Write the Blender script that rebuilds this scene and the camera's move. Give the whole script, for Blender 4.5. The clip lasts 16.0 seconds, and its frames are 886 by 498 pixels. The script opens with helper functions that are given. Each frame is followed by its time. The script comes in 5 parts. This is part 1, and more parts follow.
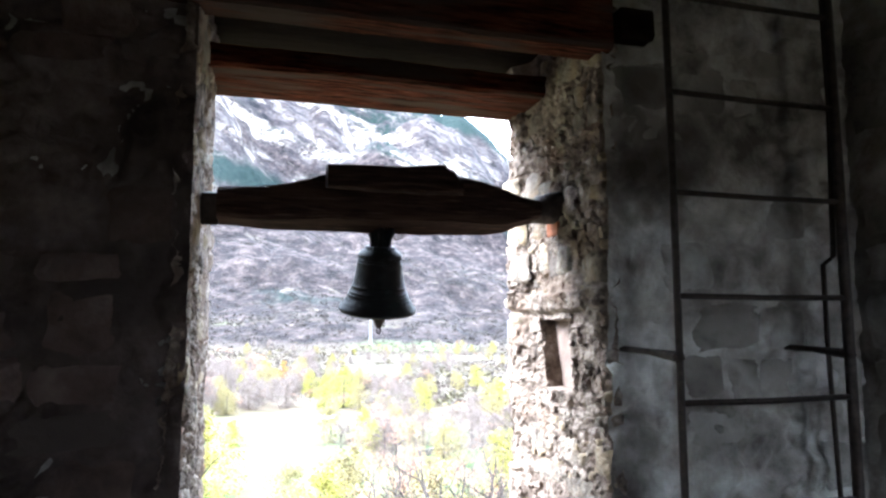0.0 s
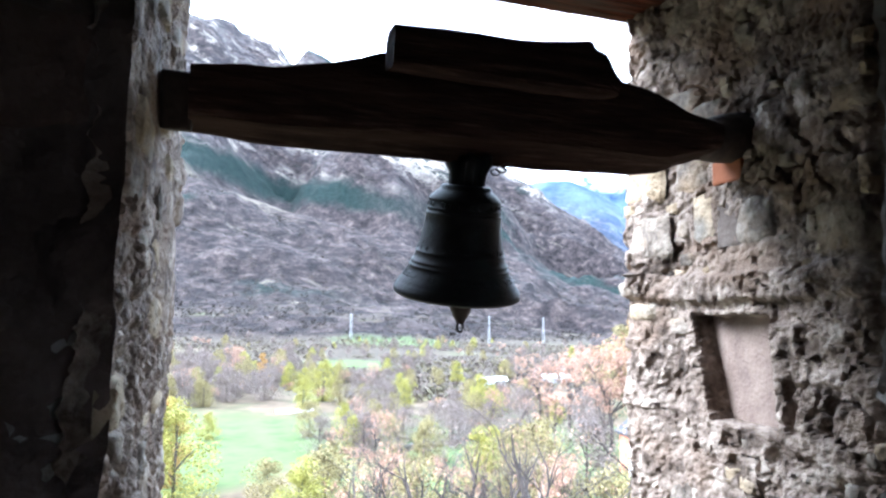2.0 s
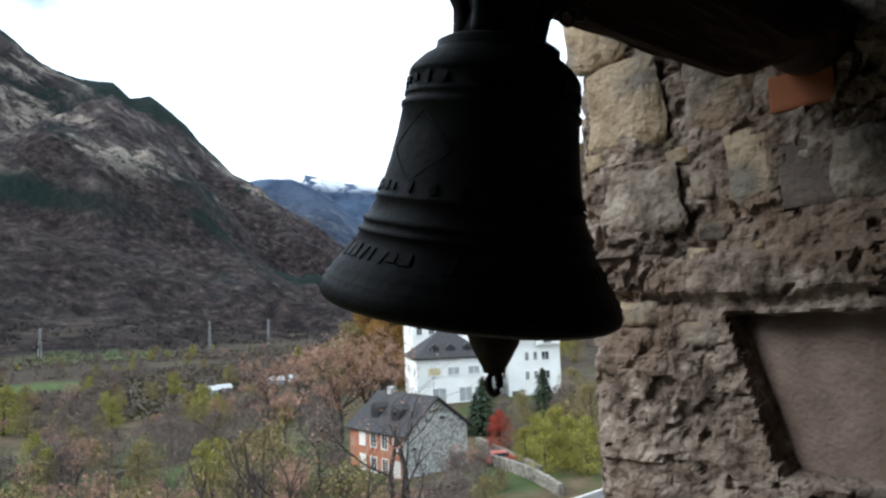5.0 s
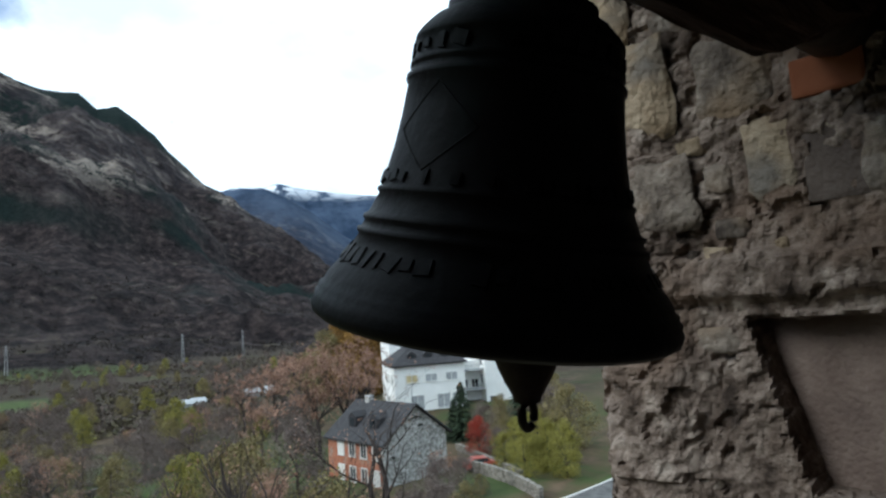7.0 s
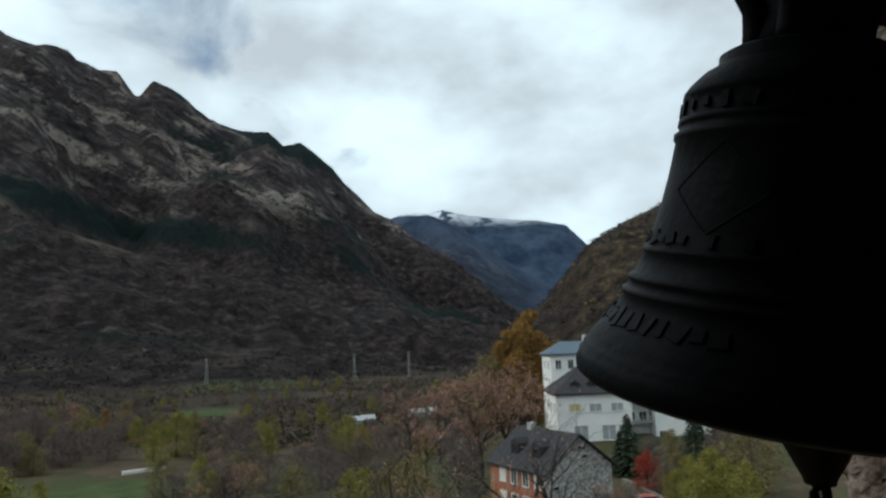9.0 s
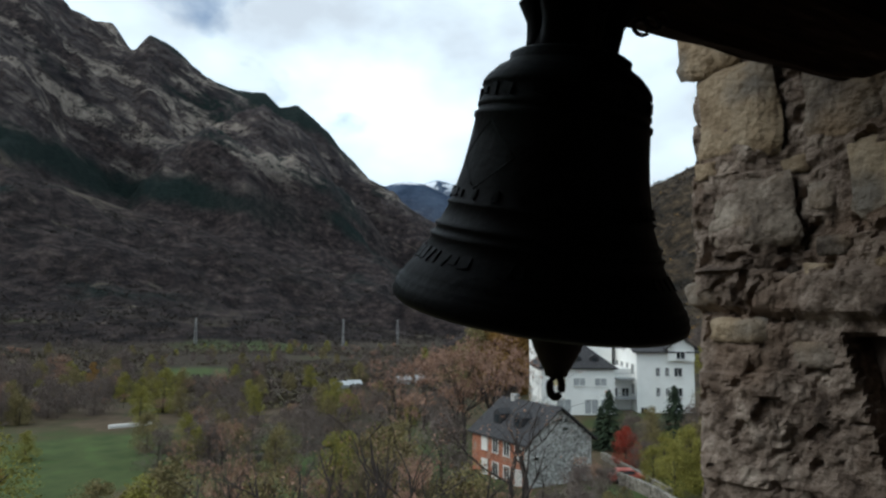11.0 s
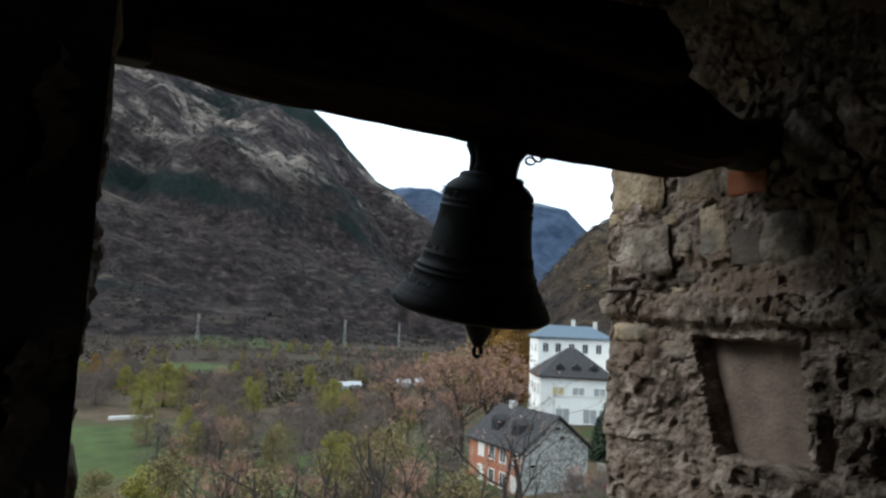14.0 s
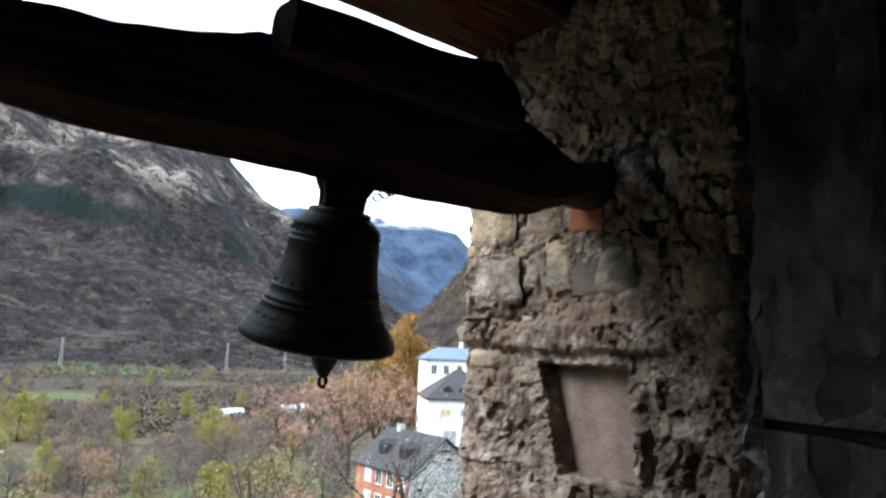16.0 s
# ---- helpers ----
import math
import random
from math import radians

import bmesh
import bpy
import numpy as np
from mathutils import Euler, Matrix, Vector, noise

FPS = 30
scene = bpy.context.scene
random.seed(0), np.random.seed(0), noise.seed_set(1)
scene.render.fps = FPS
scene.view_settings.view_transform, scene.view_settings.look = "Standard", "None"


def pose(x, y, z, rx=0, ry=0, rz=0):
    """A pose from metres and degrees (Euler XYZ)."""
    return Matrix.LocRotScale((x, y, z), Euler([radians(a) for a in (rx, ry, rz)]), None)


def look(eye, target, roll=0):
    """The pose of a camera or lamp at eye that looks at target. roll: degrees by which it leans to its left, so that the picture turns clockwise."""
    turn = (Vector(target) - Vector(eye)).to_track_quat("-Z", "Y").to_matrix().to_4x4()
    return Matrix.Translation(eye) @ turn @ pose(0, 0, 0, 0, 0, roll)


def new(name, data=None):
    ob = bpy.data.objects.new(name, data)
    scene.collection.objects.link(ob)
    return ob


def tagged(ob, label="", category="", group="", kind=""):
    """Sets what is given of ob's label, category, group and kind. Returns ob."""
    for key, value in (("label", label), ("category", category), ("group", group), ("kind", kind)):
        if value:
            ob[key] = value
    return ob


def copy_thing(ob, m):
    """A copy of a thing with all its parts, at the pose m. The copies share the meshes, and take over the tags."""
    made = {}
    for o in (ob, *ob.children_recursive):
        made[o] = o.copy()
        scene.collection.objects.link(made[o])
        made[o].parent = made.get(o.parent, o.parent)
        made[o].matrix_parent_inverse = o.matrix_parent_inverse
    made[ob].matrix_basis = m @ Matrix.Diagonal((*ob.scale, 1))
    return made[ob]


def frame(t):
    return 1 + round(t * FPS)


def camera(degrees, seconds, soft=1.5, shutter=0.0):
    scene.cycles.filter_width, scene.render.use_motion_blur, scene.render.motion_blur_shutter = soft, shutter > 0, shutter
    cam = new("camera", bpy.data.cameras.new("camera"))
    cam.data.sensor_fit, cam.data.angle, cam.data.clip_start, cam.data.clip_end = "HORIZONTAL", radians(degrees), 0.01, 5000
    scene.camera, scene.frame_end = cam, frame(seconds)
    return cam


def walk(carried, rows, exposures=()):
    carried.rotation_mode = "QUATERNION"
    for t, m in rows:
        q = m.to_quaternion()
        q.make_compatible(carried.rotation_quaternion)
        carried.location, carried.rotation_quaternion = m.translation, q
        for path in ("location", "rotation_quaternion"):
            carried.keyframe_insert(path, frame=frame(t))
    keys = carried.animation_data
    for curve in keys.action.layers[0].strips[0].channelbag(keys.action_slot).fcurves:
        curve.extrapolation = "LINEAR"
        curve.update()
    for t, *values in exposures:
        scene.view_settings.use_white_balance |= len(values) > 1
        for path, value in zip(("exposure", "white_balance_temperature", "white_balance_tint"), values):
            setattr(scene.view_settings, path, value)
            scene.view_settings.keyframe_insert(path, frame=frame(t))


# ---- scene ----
cam = camera(67.6, 16.0, soft=2.5)
METRES, EYE, TILT, LEAN, TURN = 3.3, 1.6, 6.0, 0.0, -16.0
ROWS = [
    (0.0, 0.0, 0.0, 0.0, 0.0, 0.0, 0.0),
    (0.5, -0.0422, 0.0689, -0.0029, -0.54, -0.01, 0.92),
    (1.0, -0.0549, 0.1355, -0.0128, 0.47, 0.35, 1.02),
    (1.5, -0.0583, 0.2208, -0.0246, 3.58, -1.08, -0.49),
    (2.0, -0.0906, 0.2811, -0.0342, -1.54, -0.4, -1.31),
    (2.5, -0.1258, 0.3367, -0.0343, -7.67, -1.05, -0.61),
    (3.0, -0.1269, 0.408, -0.0392, -6.55, 0.5, -1.65),
    (3.5, -0.1222, 0.443, -0.0378, -9.39, 1.39, -1.74),
    (4.0, -0.1436, 0.4814, -0.0437, -17.15, 1.43, -2.12),
    (6.5, -0.1468, 0.5754, -0.0534, -27.63, -0.47, 0.58),
    (7.0, -0.1485, 0.5768, -0.0507, -27.32, 0.34, 1.06),
    (7.5, -0.1528, 0.5772, -0.048, -24.32, 1.39, 1.56),
    (8.0, -0.161, 0.5776, -0.0475, -19.1, 1.45, 1.93),
    (8.5, -0.1682, 0.5829, -0.0433, -15.31, 2.79, 1.59),
    (8.7, -0.1704, 0.5842, -0.0422, -14.2, 2.85, 1.4),
    (10.8, -0.1388, 0.55, -0.0499, -12.6, 0.6, -1.7),
    (11.0, -0.141, 0.5311, -0.0505, -14.07, 0.15, -1.91),
    (11.5, -0.1781, 0.4825, -0.0584, -20.3, -2.13, -1.79),
    (12.0, -0.1933, 0.4582, -0.061, -22.45, -2.89, -4.77),
    (12.5, -0.1786, 0.4346, -0.063, -22.26, -2.64, -4.52),
    (13.0, -0.1743, 0.3947, -0.0491, -17.76, 0.44, -5.95),
    (13.5, -0.1699, 0.3846, -0.0426, -15.81, 1.98, -4.71),
    (14.0, -0.166, 0.3777, -0.0391, -13.68, 0.54, -4.04),
    (14.5, -0.1693, 0.3733, -0.039, -12.93, -0.08, -2.95),
    (15.0, -0.1683, 0.3679, -0.0398, -14.1, 0.45, -2.9),
    (15.5, -0.1603, 0.3638, -0.0354, -18.73, 2.19, -4.8),
    (16.0, -0.1492, 0.3585, -0.0322, -23.18, 3.18, -4.52),
]
EXPOSURES = [(0.0, 3.95, 5500, 10), (1.0, 3.55, 5350, 10), (1.5, 3.1, 5350, 10), (2.0, 3.2, 5300, 10), (2.5, 3.15, 5400, 9), (3.0, 2.9, 5500, 8), (3.5, 2.65, 5700, 8), (4.0, 2.25, 5850, 8),
             (4.2, 1.8, 5950, 8), (6.3, 0.3, 5950, 5), (7.2, 0.1, 5750, 4), (8.0, -0.2, 5850, 3), (8.7, -0.65, 6150, 2), (10.8, -0.4, 6050, 5), (12.5, -0.05, 6000, 5), (13.0, 0.05, 5850, 5), (14.0, 0.3, 6000, 6), (15.0, 0.35, 6000, 8), (15.5, 0.55, 5950, 8), (16.0, 1.55, 5900, 9)]
walk(cam, [(t, pose(0, 0, EYE, TILT, LEAN, TURN) @ pose(METRES * x, METRES * y, METRES * z, 90 + pitch, roll, yaw)) for t, x, y, z, yaw, pitch, roll in ROWS], EXPOSURES)

# ---- world and sun ----
SUN_AZ, SUN_EL = -68.0, 38.0       # compass-like angle from +y towards +x, and height
world = bpy.data.worlds.new("sky")
scene.world = world
world.use_nodes = True
wn, wl = world.node_tree.nodes, world.node_tree.links
wn.clear()
w_out = wn.new("ShaderNodeOutputWorld")
w_bg = wn.new("ShaderNodeBackground")
w_sky = wn.new("ShaderNodeTexSky")
w_sky.sky_type = "NISHITA"
w_sky.sun_disc = False
w_sky.sun_elevation, w_sky.sun_rotation = radians(SUN_EL), radians(SUN_AZ)
w_gain = wn.new("ShaderNodeVectorMath"); w_gain.operation = "SCALE"; w_gain.inputs[3].default_value = 0.15
w_tc = wn.new("ShaderNodeTexCoord")
w_map = wn.new("ShaderNodeMapping"); w_map.inputs["Scale"].default_value = (1.0, 1.0, 1.7)
w_noise = wn.new("ShaderNodeTexNoise")
w_noise.inputs["Scale"].default_value, w_noise.inputs["Detail"].default_value, w_noise.inputs["Roughness"].default_value = 3.2, 7.0, 0.52
w_noise.inputs["Distortion"].default_value = 0.4
w_ramp = wn.new("ShaderNodeValToRGB")
w_ramp.color_ramp.elements[0].position, w_ramp.color_ramp.elements[0].color = 0.25, (0, 0, 0, 1)
w_ramp.color_ramp.elements[1].position, w_ramp.color_ramp.elements[1].color = 0.43, (1, 1, 1, 1)
w_noise2 = wn.new("ShaderNodeTexNoise")
w_noise2.inputs["Scale"].default_value, w_noise2.inputs["Detail"].default_value = 3.6, 7.0
w_ramp2 = wn.new("ShaderNodeValToRGB")
w_ramp2.color_ramp.elements[0].position, w_ramp2.color_ramp.elements[0].color = 0.38, (0.90, 0.96, 1.04, 1)
w_ramp2.color_ramp.elements[1].position, w_ramp2.color_ramp.elements[1].color = 0.64, (1.46, 1.66, 1.78, 1)
w_mix = wn.new("ShaderNodeMixRGB")
wl.new(w_tc.outputs["Generated"], w_map.inputs["Vector"])
wl.new(w_map.outputs["Vector"], w_noise.inputs["Vector"])
wl.new(w_map.outputs["Vector"], w_noise2.inputs["Vector"])
wl.new(w_noise.outputs["Fac"], w_ramp.inputs["Fac"])
wl.new(w_noise2.outputs["Fac"], w_ramp2.inputs["Fac"])
wl.new(w_sky.outputs["Color"], w_gain.inputs[0])
wl.new(w_ramp.outputs["Color"], w_mix.inputs["Fac"])
wl.new(w_gain.outputs["Vector"], w_mix.inputs["Color1"])
wl.new(w_ramp2.outputs["Color"], w_mix.inputs["Color2"])
wl.new(w_mix.outputs["Color"], w_bg.inputs["Color"])
wl.new(w_bg.outputs["Background"], w_out.inputs["Surface"])
w_bg.inputs["Strength"].default_value = 1.0

sun = new("sun", bpy.data.lights.new("sun", "SUN"))
sun.data.energy, sun.data.angle, sun.data.color = 2.2, radians(30), (1.0, 0.97, 0.93)
sun_way = Vector((math.sin(radians(SUN_AZ)) * math.cos(radians(SUN_EL)), math.cos(radians(SUN_AZ)) * math.cos(radians(SUN_EL)), math.sin(radians(SUN_EL))))
sun.matrix_world = look(sun_way * 60, (0, 0, 0))


# ---- materials ----
def material(name, stops, scale=8.0, detail=8.0, rough=0.85, bump=0.3, bump_scale=60.0, metal=0.0, spread=0.12, stain=None, stain_scale=2.5, stain_range=(0.52, 0.68), distort=0.0, stretch=(1, 1, 1), per_island=False, spec=0.3, bump_dist=0.01, whole=False):
    """A noise-coloured surface: stops are (position, (r, g, b)); stain lays a second colour over it in large patches; spread varies lightness from piece to piece."""
    m = bpy.data.materials.new(name)
    m.use_nodes = True
    n, l = m.node_tree.nodes, m.node_tree.links
    b = n["Principled BSDF"]
    tc = n.new("ShaderNodeTexCoord")
    mp = n.new("ShaderNodeMapping")
    mp.inputs["Scale"].default_value = stretch
    l.new(n.new("ShaderNodeNewGeometry").outputs["Position"] if whole else tc.outputs["Object"], mp.inputs["Vector"])
    if spread and not per_island:
        sh = n.new("ShaderNodeVectorMath")
        sh.operation = "SCALE"
        sh.inputs[0].default_value = (37.0, 53.0, 19.0)
        l.new(n.new("ShaderNodeObjectInfo").outputs["Random"], sh.inputs[3])
        l.new(sh.outputs["Vector"], mp.inputs["Location"])
    nz = n.new("ShaderNodeTexNoise")
    nz.inputs["Scale"].default_value, nz.inputs["Detail"].default_value, nz.inputs["Distortion"].default_value = scale, detail, distort
    nz.inputs["Roughness"].default_value = 0.62
    l.new(mp.outputs["Vector"], nz.inputs["Vector"])
    rp = n.new("ShaderNodeValToRGB")
    while len(rp.color_ramp.elements) < len(stops):
        rp.color_ramp.elements.new(0.5)
    for e, (p, c) in zip(rp.color_ramp.elements, stops):
        e.position, e.color = p, (*c, 1)
    l.new(nz.outputs["Fac"], rp.inputs["Fac"])
    colour = rp.outputs["Color"]
    if stain:
        n2 = n.new("ShaderNodeTexNoise")
        n2.inputs["Scale"].default_value, n2.inputs["Detail"].default_value = stain_scale, 5.0
        l.new(mp.outputs["Vector"], n2.inputs["Vector"])
        r2 = n.new("ShaderNodeValToRGB")
        r2.color_ramp.elements[0].position, r2.color_ramp.elements[1].position = stain_range
        l.new(n2.outputs["Fac"], r2.inputs["Fac"])
        mx = n.new("ShaderNodeMixRGB")
        mx.inputs["Color2"].default_value = (*stain, 1)
        l.new(r2.outputs["Color"], mx.inputs["Fac"])
        l.new(colour, mx.inputs["Color1"])
        colour = mx.outputs["Color"]
    if spread:
        src = n.new("ShaderNodeNewGeometry").outputs["Random Per Island"] if per_island else n.new("ShaderNodeObjectInfo").outputs["Random"]
        mr = n.new("ShaderNodeMapRange")
        mr.inputs["To Min"].default_value, mr.inputs["To Max"].default_value = 1 - spread, 1 + spread
        l.new(src, mr.inputs["Value"])
        hs = n.new("ShaderNodeHueSaturation")
        l.new(mr.outputs["Result"], hs.inputs["Value"])
        l.new(colour, hs.inputs["Color"])
        colour = hs.outputs["Color"]
    l.new(colour, b.inputs["Base Color"])
    b.inputs["Roughness"].default_value, b.inputs["Metallic"].default_value = rough, metal
    b.inputs["Specular IOR Level"].default_value = spec
    if bump:
        n3 = n.new("ShaderNodeTexNoise")
        n3.inputs["Scale"].default_value, n3.inputs["Detail"].default_value = bump_scale, 6.0
        l.new(mp.outputs["Vector"], n3.inputs["Vector"])
        bp = n.new("ShaderNodeBump")
        bp.inputs["Strength"].default_value, bp.inputs["Distance"].default_value = bump, bump_dist
        l.new(n3.outputs["Fac"], bp.inputs["Height"])
        l.new(bp.outputs["Normal"], b.inputs["Normal"])
    return m


MORTAR = material("lime_mortar", [(0.32, (0.038, 0.027, 0.020)), (0.44, (0.125, 0.093, 0.072)), (0.55, (0.235, 0.186, 0.150)), (0.70, (0.42, 0.355, 0.295))], 17, 13, 0.95, 1.0, 75, spread=0, stain=(0.175, 0.122, 0.088), stain_scale=5, stain_range=(0.50, 0.66), bump_dist=0.016)
STONE = material("rubble_stone", [(0.32, (0.055, 0.043, 0.034)), (0.50, (0.168, 0.138, 0.110)), (0.68, (0.31, 0.268, 0.22))], 15, 12, 0.92, 1.0, 55, spread=0.2, stain=(0.22, 0.16, 0.105), stain_scale=7, bump_dist=0.014, whole=True)
OCHRE_STONE = material("ochre_stone", [(0.28, (0.14, 0.095, 0.055)), (0.50, (0.28, 0.215, 0.14)), (0.72, (0.38, 0.31, 0.22))], 15, 12, 0.92, 1.0, 55, spread=0.15, stain=(0.17, 0.15, 0.125), stain_scale=7, bump_dist=0.014, whole=True)
BRICK = material("fired_brick", [(0.3, (0.20, 0.065, 0.028)), (0.7, (0.31, 0.125, 0.062))], 5, 8, 0.9, 0.5, 14, spread=0.08)
INNER = material("sooty_inner_stone", [(0.28, (0.11, 0.097, 0.083)), (0.50, (0.27, 0.245, 0.215)), (0.72, (0.46, 0.43, 0.39))], 6, 12, 0.95, 1.0, 40, spread=0.15, stain=(0.12, 0.10, 0.085), stain_scale=3, bump_dist=0.012, whole=True)
# browner, darker copies for the left inner face: its shade is in the colour
SHADED_MORTAR = material("shaded_brown_mortar", [(0.34, (0.032, 0.021, 0.017)), (0.50, (0.100, 0.071, 0.060)), (0.66, (0.20, 0.155, 0.134))], 4, 11, 0.95, 0.9, 45, spread=0, stain=(0.055, 0.04, 0.034), stain_scale=1.6, bump_dist=0.012)
SHADED_STONE = material("shaded_brown_stone", [(0.28, (0.055, 0.035, 0.028)), (0.50, (0.128, 0.086, 0.070)), (0.72, (0.21, 0.16, 0.134))], 6, 12, 0.95, 1.0, 40, spread=0.18, stain=(0.08, 0.06, 0.05), stain_scale=3, bump_dist=0.012, whole=True)
INNER_MORTAR = material("inner_mortar", [(0.34, (0.10, 0.086, 0.073)), (0.50, (0.31, 0.278, 0.246)), (0.66, (0.56, 0.525, 0.48))], 4, 11, 0.95, 0.9, 45, spread=0, stain=(0.07, 0.055, 0.045), stain_scale=1.6, bump_dist=0.012)
PINK_PLASTER = material("pink_plaster", [(0.3, (0.14, 0.100, 0.080)), (0.7, (0.235, 0.178, 0.145))], 14, 9, 0.9, 0.5, 120, spread=0, stain=(0.15, 0.11, 0.09), stain_scale=12, stain_range=(0.6, 0.72))
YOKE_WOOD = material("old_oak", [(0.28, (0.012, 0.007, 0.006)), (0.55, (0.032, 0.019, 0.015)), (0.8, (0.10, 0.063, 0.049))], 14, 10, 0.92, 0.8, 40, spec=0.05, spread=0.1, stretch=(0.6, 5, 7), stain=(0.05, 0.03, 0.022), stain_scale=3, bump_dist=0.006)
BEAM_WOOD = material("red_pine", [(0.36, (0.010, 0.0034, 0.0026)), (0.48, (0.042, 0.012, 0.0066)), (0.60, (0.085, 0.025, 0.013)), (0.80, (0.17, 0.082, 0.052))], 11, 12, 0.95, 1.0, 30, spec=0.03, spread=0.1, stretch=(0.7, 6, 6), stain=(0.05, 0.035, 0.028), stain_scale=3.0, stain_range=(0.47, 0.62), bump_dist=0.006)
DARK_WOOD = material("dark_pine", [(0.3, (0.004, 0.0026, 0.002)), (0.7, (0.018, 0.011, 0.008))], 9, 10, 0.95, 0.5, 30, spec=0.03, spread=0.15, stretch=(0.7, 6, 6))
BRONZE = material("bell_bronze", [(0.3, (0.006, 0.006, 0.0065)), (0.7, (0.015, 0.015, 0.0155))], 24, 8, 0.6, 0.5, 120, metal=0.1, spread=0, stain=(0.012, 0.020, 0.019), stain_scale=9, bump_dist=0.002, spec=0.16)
IRON = material("rusty_iron", [(0.3, (0.022, 0.018, 0.016)), (0.7, (0.07, 0.05, 0.04))], 40, 6, 0.65, 0.3, 150, metal=0.5, spread=0.05, bump_dist=0.002)
ALCOVE_FLOOR = material("stone_floor", [(0.3, (0.10, 0.085, 0.07)), (0.7, (0.24, 0.21, 0.17))], 4, 8, 0.9, 0.4, 30, spread=0.1)

BARK = material("bark", [(0.3, (0.020, 0.015, 0.013)), (0.7, (0.065, 0.049, 0.041))], 6, 6, 0.9, 0.4, 20, spread=0.2)
PALE_BARK = material("pale_bark", [(0.3, (0.06, 0.05, 0.042)), (0.7, (0.16, 0.135, 0.115))], 6, 6, 0.9, 0.4, 20, spread=0.2)


def leaf(name, dark, light, spread=0.25):
    return material(name, [(0.3, dark), (0.7, light)], 1.3, 5, 0.75, 0, spread=spread, per_island=True, spec=0.2)


LEAF_YELLOW_GREEN = leaf("yellow_green_leaves", (0.125, 0.115, 0.026), (0.30, 0.27, 0.058))
LEAF_OLIVE = leaf("olive_leaves", (0.10, 0.080, 0.034), (0.26, 0.21, 0.09))
LEAF_ORANGE = leaf("orange_leaves", (0.15, 0.085, 0.022), (0.36, 0.20, 0.055))
LEAF_RUSSET = leaf("russet_leaves", (0.18, 0.095, 0.062), (0.40, 0.24, 0.17))
LEAF_RED = leaf("red_leaves", (0.20, 0.025, 0.015), (0.34, 0.06, 0.035))
LEAF_DARK = leaf("needle_green", (0.012, 0.022, 0.012), (0.04, 0.055, 0.028))
LEAF_GREY = leaf("grey_twigs", (0.075, 0.056, 0.048), (0.20, 0.155, 0.132))
WHITE_WALL = material("white_render", [(0.3, (0.80, 0.79, 0.75)), (0.7, (0.88, 0.87, 0.83))], 0.5, 6, 0.9, 0.1, 4, spread=0.03)
SLATE = material("slate", [(0.3, (0.018, 0.017, 0.018)), (0.7, (0.050, 0.047, 0.048))], 2.5, 8, 0.75, 0.5, 6, spread=0.06)
BLUE_SLATE = material("blue_slate", [(0.3, (0.055, 0.085, 0.115)), (0.7, (0.10, 0.14, 0.18))], 2.0, 8, 0.5, 0.3, 6, spread=0.05)
RED_WALL = material("red_brick_wall", [(0.3, (0.24, 0.085, 0.05)), (0.7, (0.40, 0.17, 0.10))], 3, 8, 0.9, 0.3, 12, spread=0.06, stain=(0.30, 0.22, 0.17), stain_scale=0.8)
HOUSE_STONE = material("house_stone", [(0.35, (0.13, 0.125, 0.115)), (0.5, (0.36, 0.345, 0.32)), (0.65, (0.60, 0.585, 0.55))], 2.6, 10, 0.9, 0.8, 6, spread=0.2, bump_dist=0.05)
PALE_TRIM = material("pale_trim", [(0.3, (0.60, 0.57, 0.52)), (0.7, (0.72, 0.70, 0.66))], 3, 4, 0.8, 0, spread=0.05)
DARK_PANE = material("dark_window_glass", [(0.3, (0.015, 0.018, 0.022)), (0.7, (0.05, 0.055, 0.06))], 1, 2, 0.12, 0, spread=0.3, spec=0.5)
PYLON_STEEL = material("galvanised_steel", [(0.3, (0.25, 0.25, 0.25)), (0.7, (0.36, 0.36, 0.36))], 2, 2, 0.6, 0, spread=0.05)
SHUTTER = material("grey_shutter", [(0.3, (0.30, 0.31, 0.31)), (0.7, (0.42, 0.43, 0.43))], 2, 2, 0.6, 0, spread=0.1)


# ---- helpers of the place ----
def mesh_of(name, verts, faces, mat, smooth=False):
    me = bpy.data.meshes.new(name)
    me.from_pydata([tuple(v) for v in verts], [], faces)
    me.materials.append(mat)
    if smooth:
        me.polygons.foreach_set("use_smooth", [True] * len(me.polygons))
    me.update()
    return me


def put(name, me, parent=None, label="", m=None):
    ob = new(name, me)
    if parent:
        ob.parent = parent
    if m is not None:
        ob.matrix_basis = m
    if label:
        ob["label"] = label
    return ob


def part(name, bm, mat, parent, label="", smooth=False, m=None):
    me = bpy.data.meshes.new(name)
    bm.normal_update()
    bm.to_mesh(me)
    bm.free()
    me.materials.append(mat)
    if smooth:
        me.polygons.foreach_set("use_smooth", [True] * len(me.polygons))
    return put(name, me, parent, label, m)


def add_box(bm, x0, x1, y0, y1, z0, z1, bevel=0.0):
    g = bmesh.ops.create_cube(bm, size=1, matrix=Matrix.LocRotScale(((x0 + x1) / 2, (y0 + y1) / 2, (z0 + z1) / 2), None, (x1 - x0, y1 - y0, z1 - z0)))
    if bevel:
        es = list({e for v in g["verts"] for e in v.link_edges})
        bmesh.ops.bevel(bm, geom=es, offset=bevel, segments=2, affect="EDGES", profile=0.6)
    return bm


def box(x0, x1, y0, y1, z0, z1, bevel=0.0):
    return add_box(bmesh.new(), x0, x1, y0, y1, z0, z1, bevel)


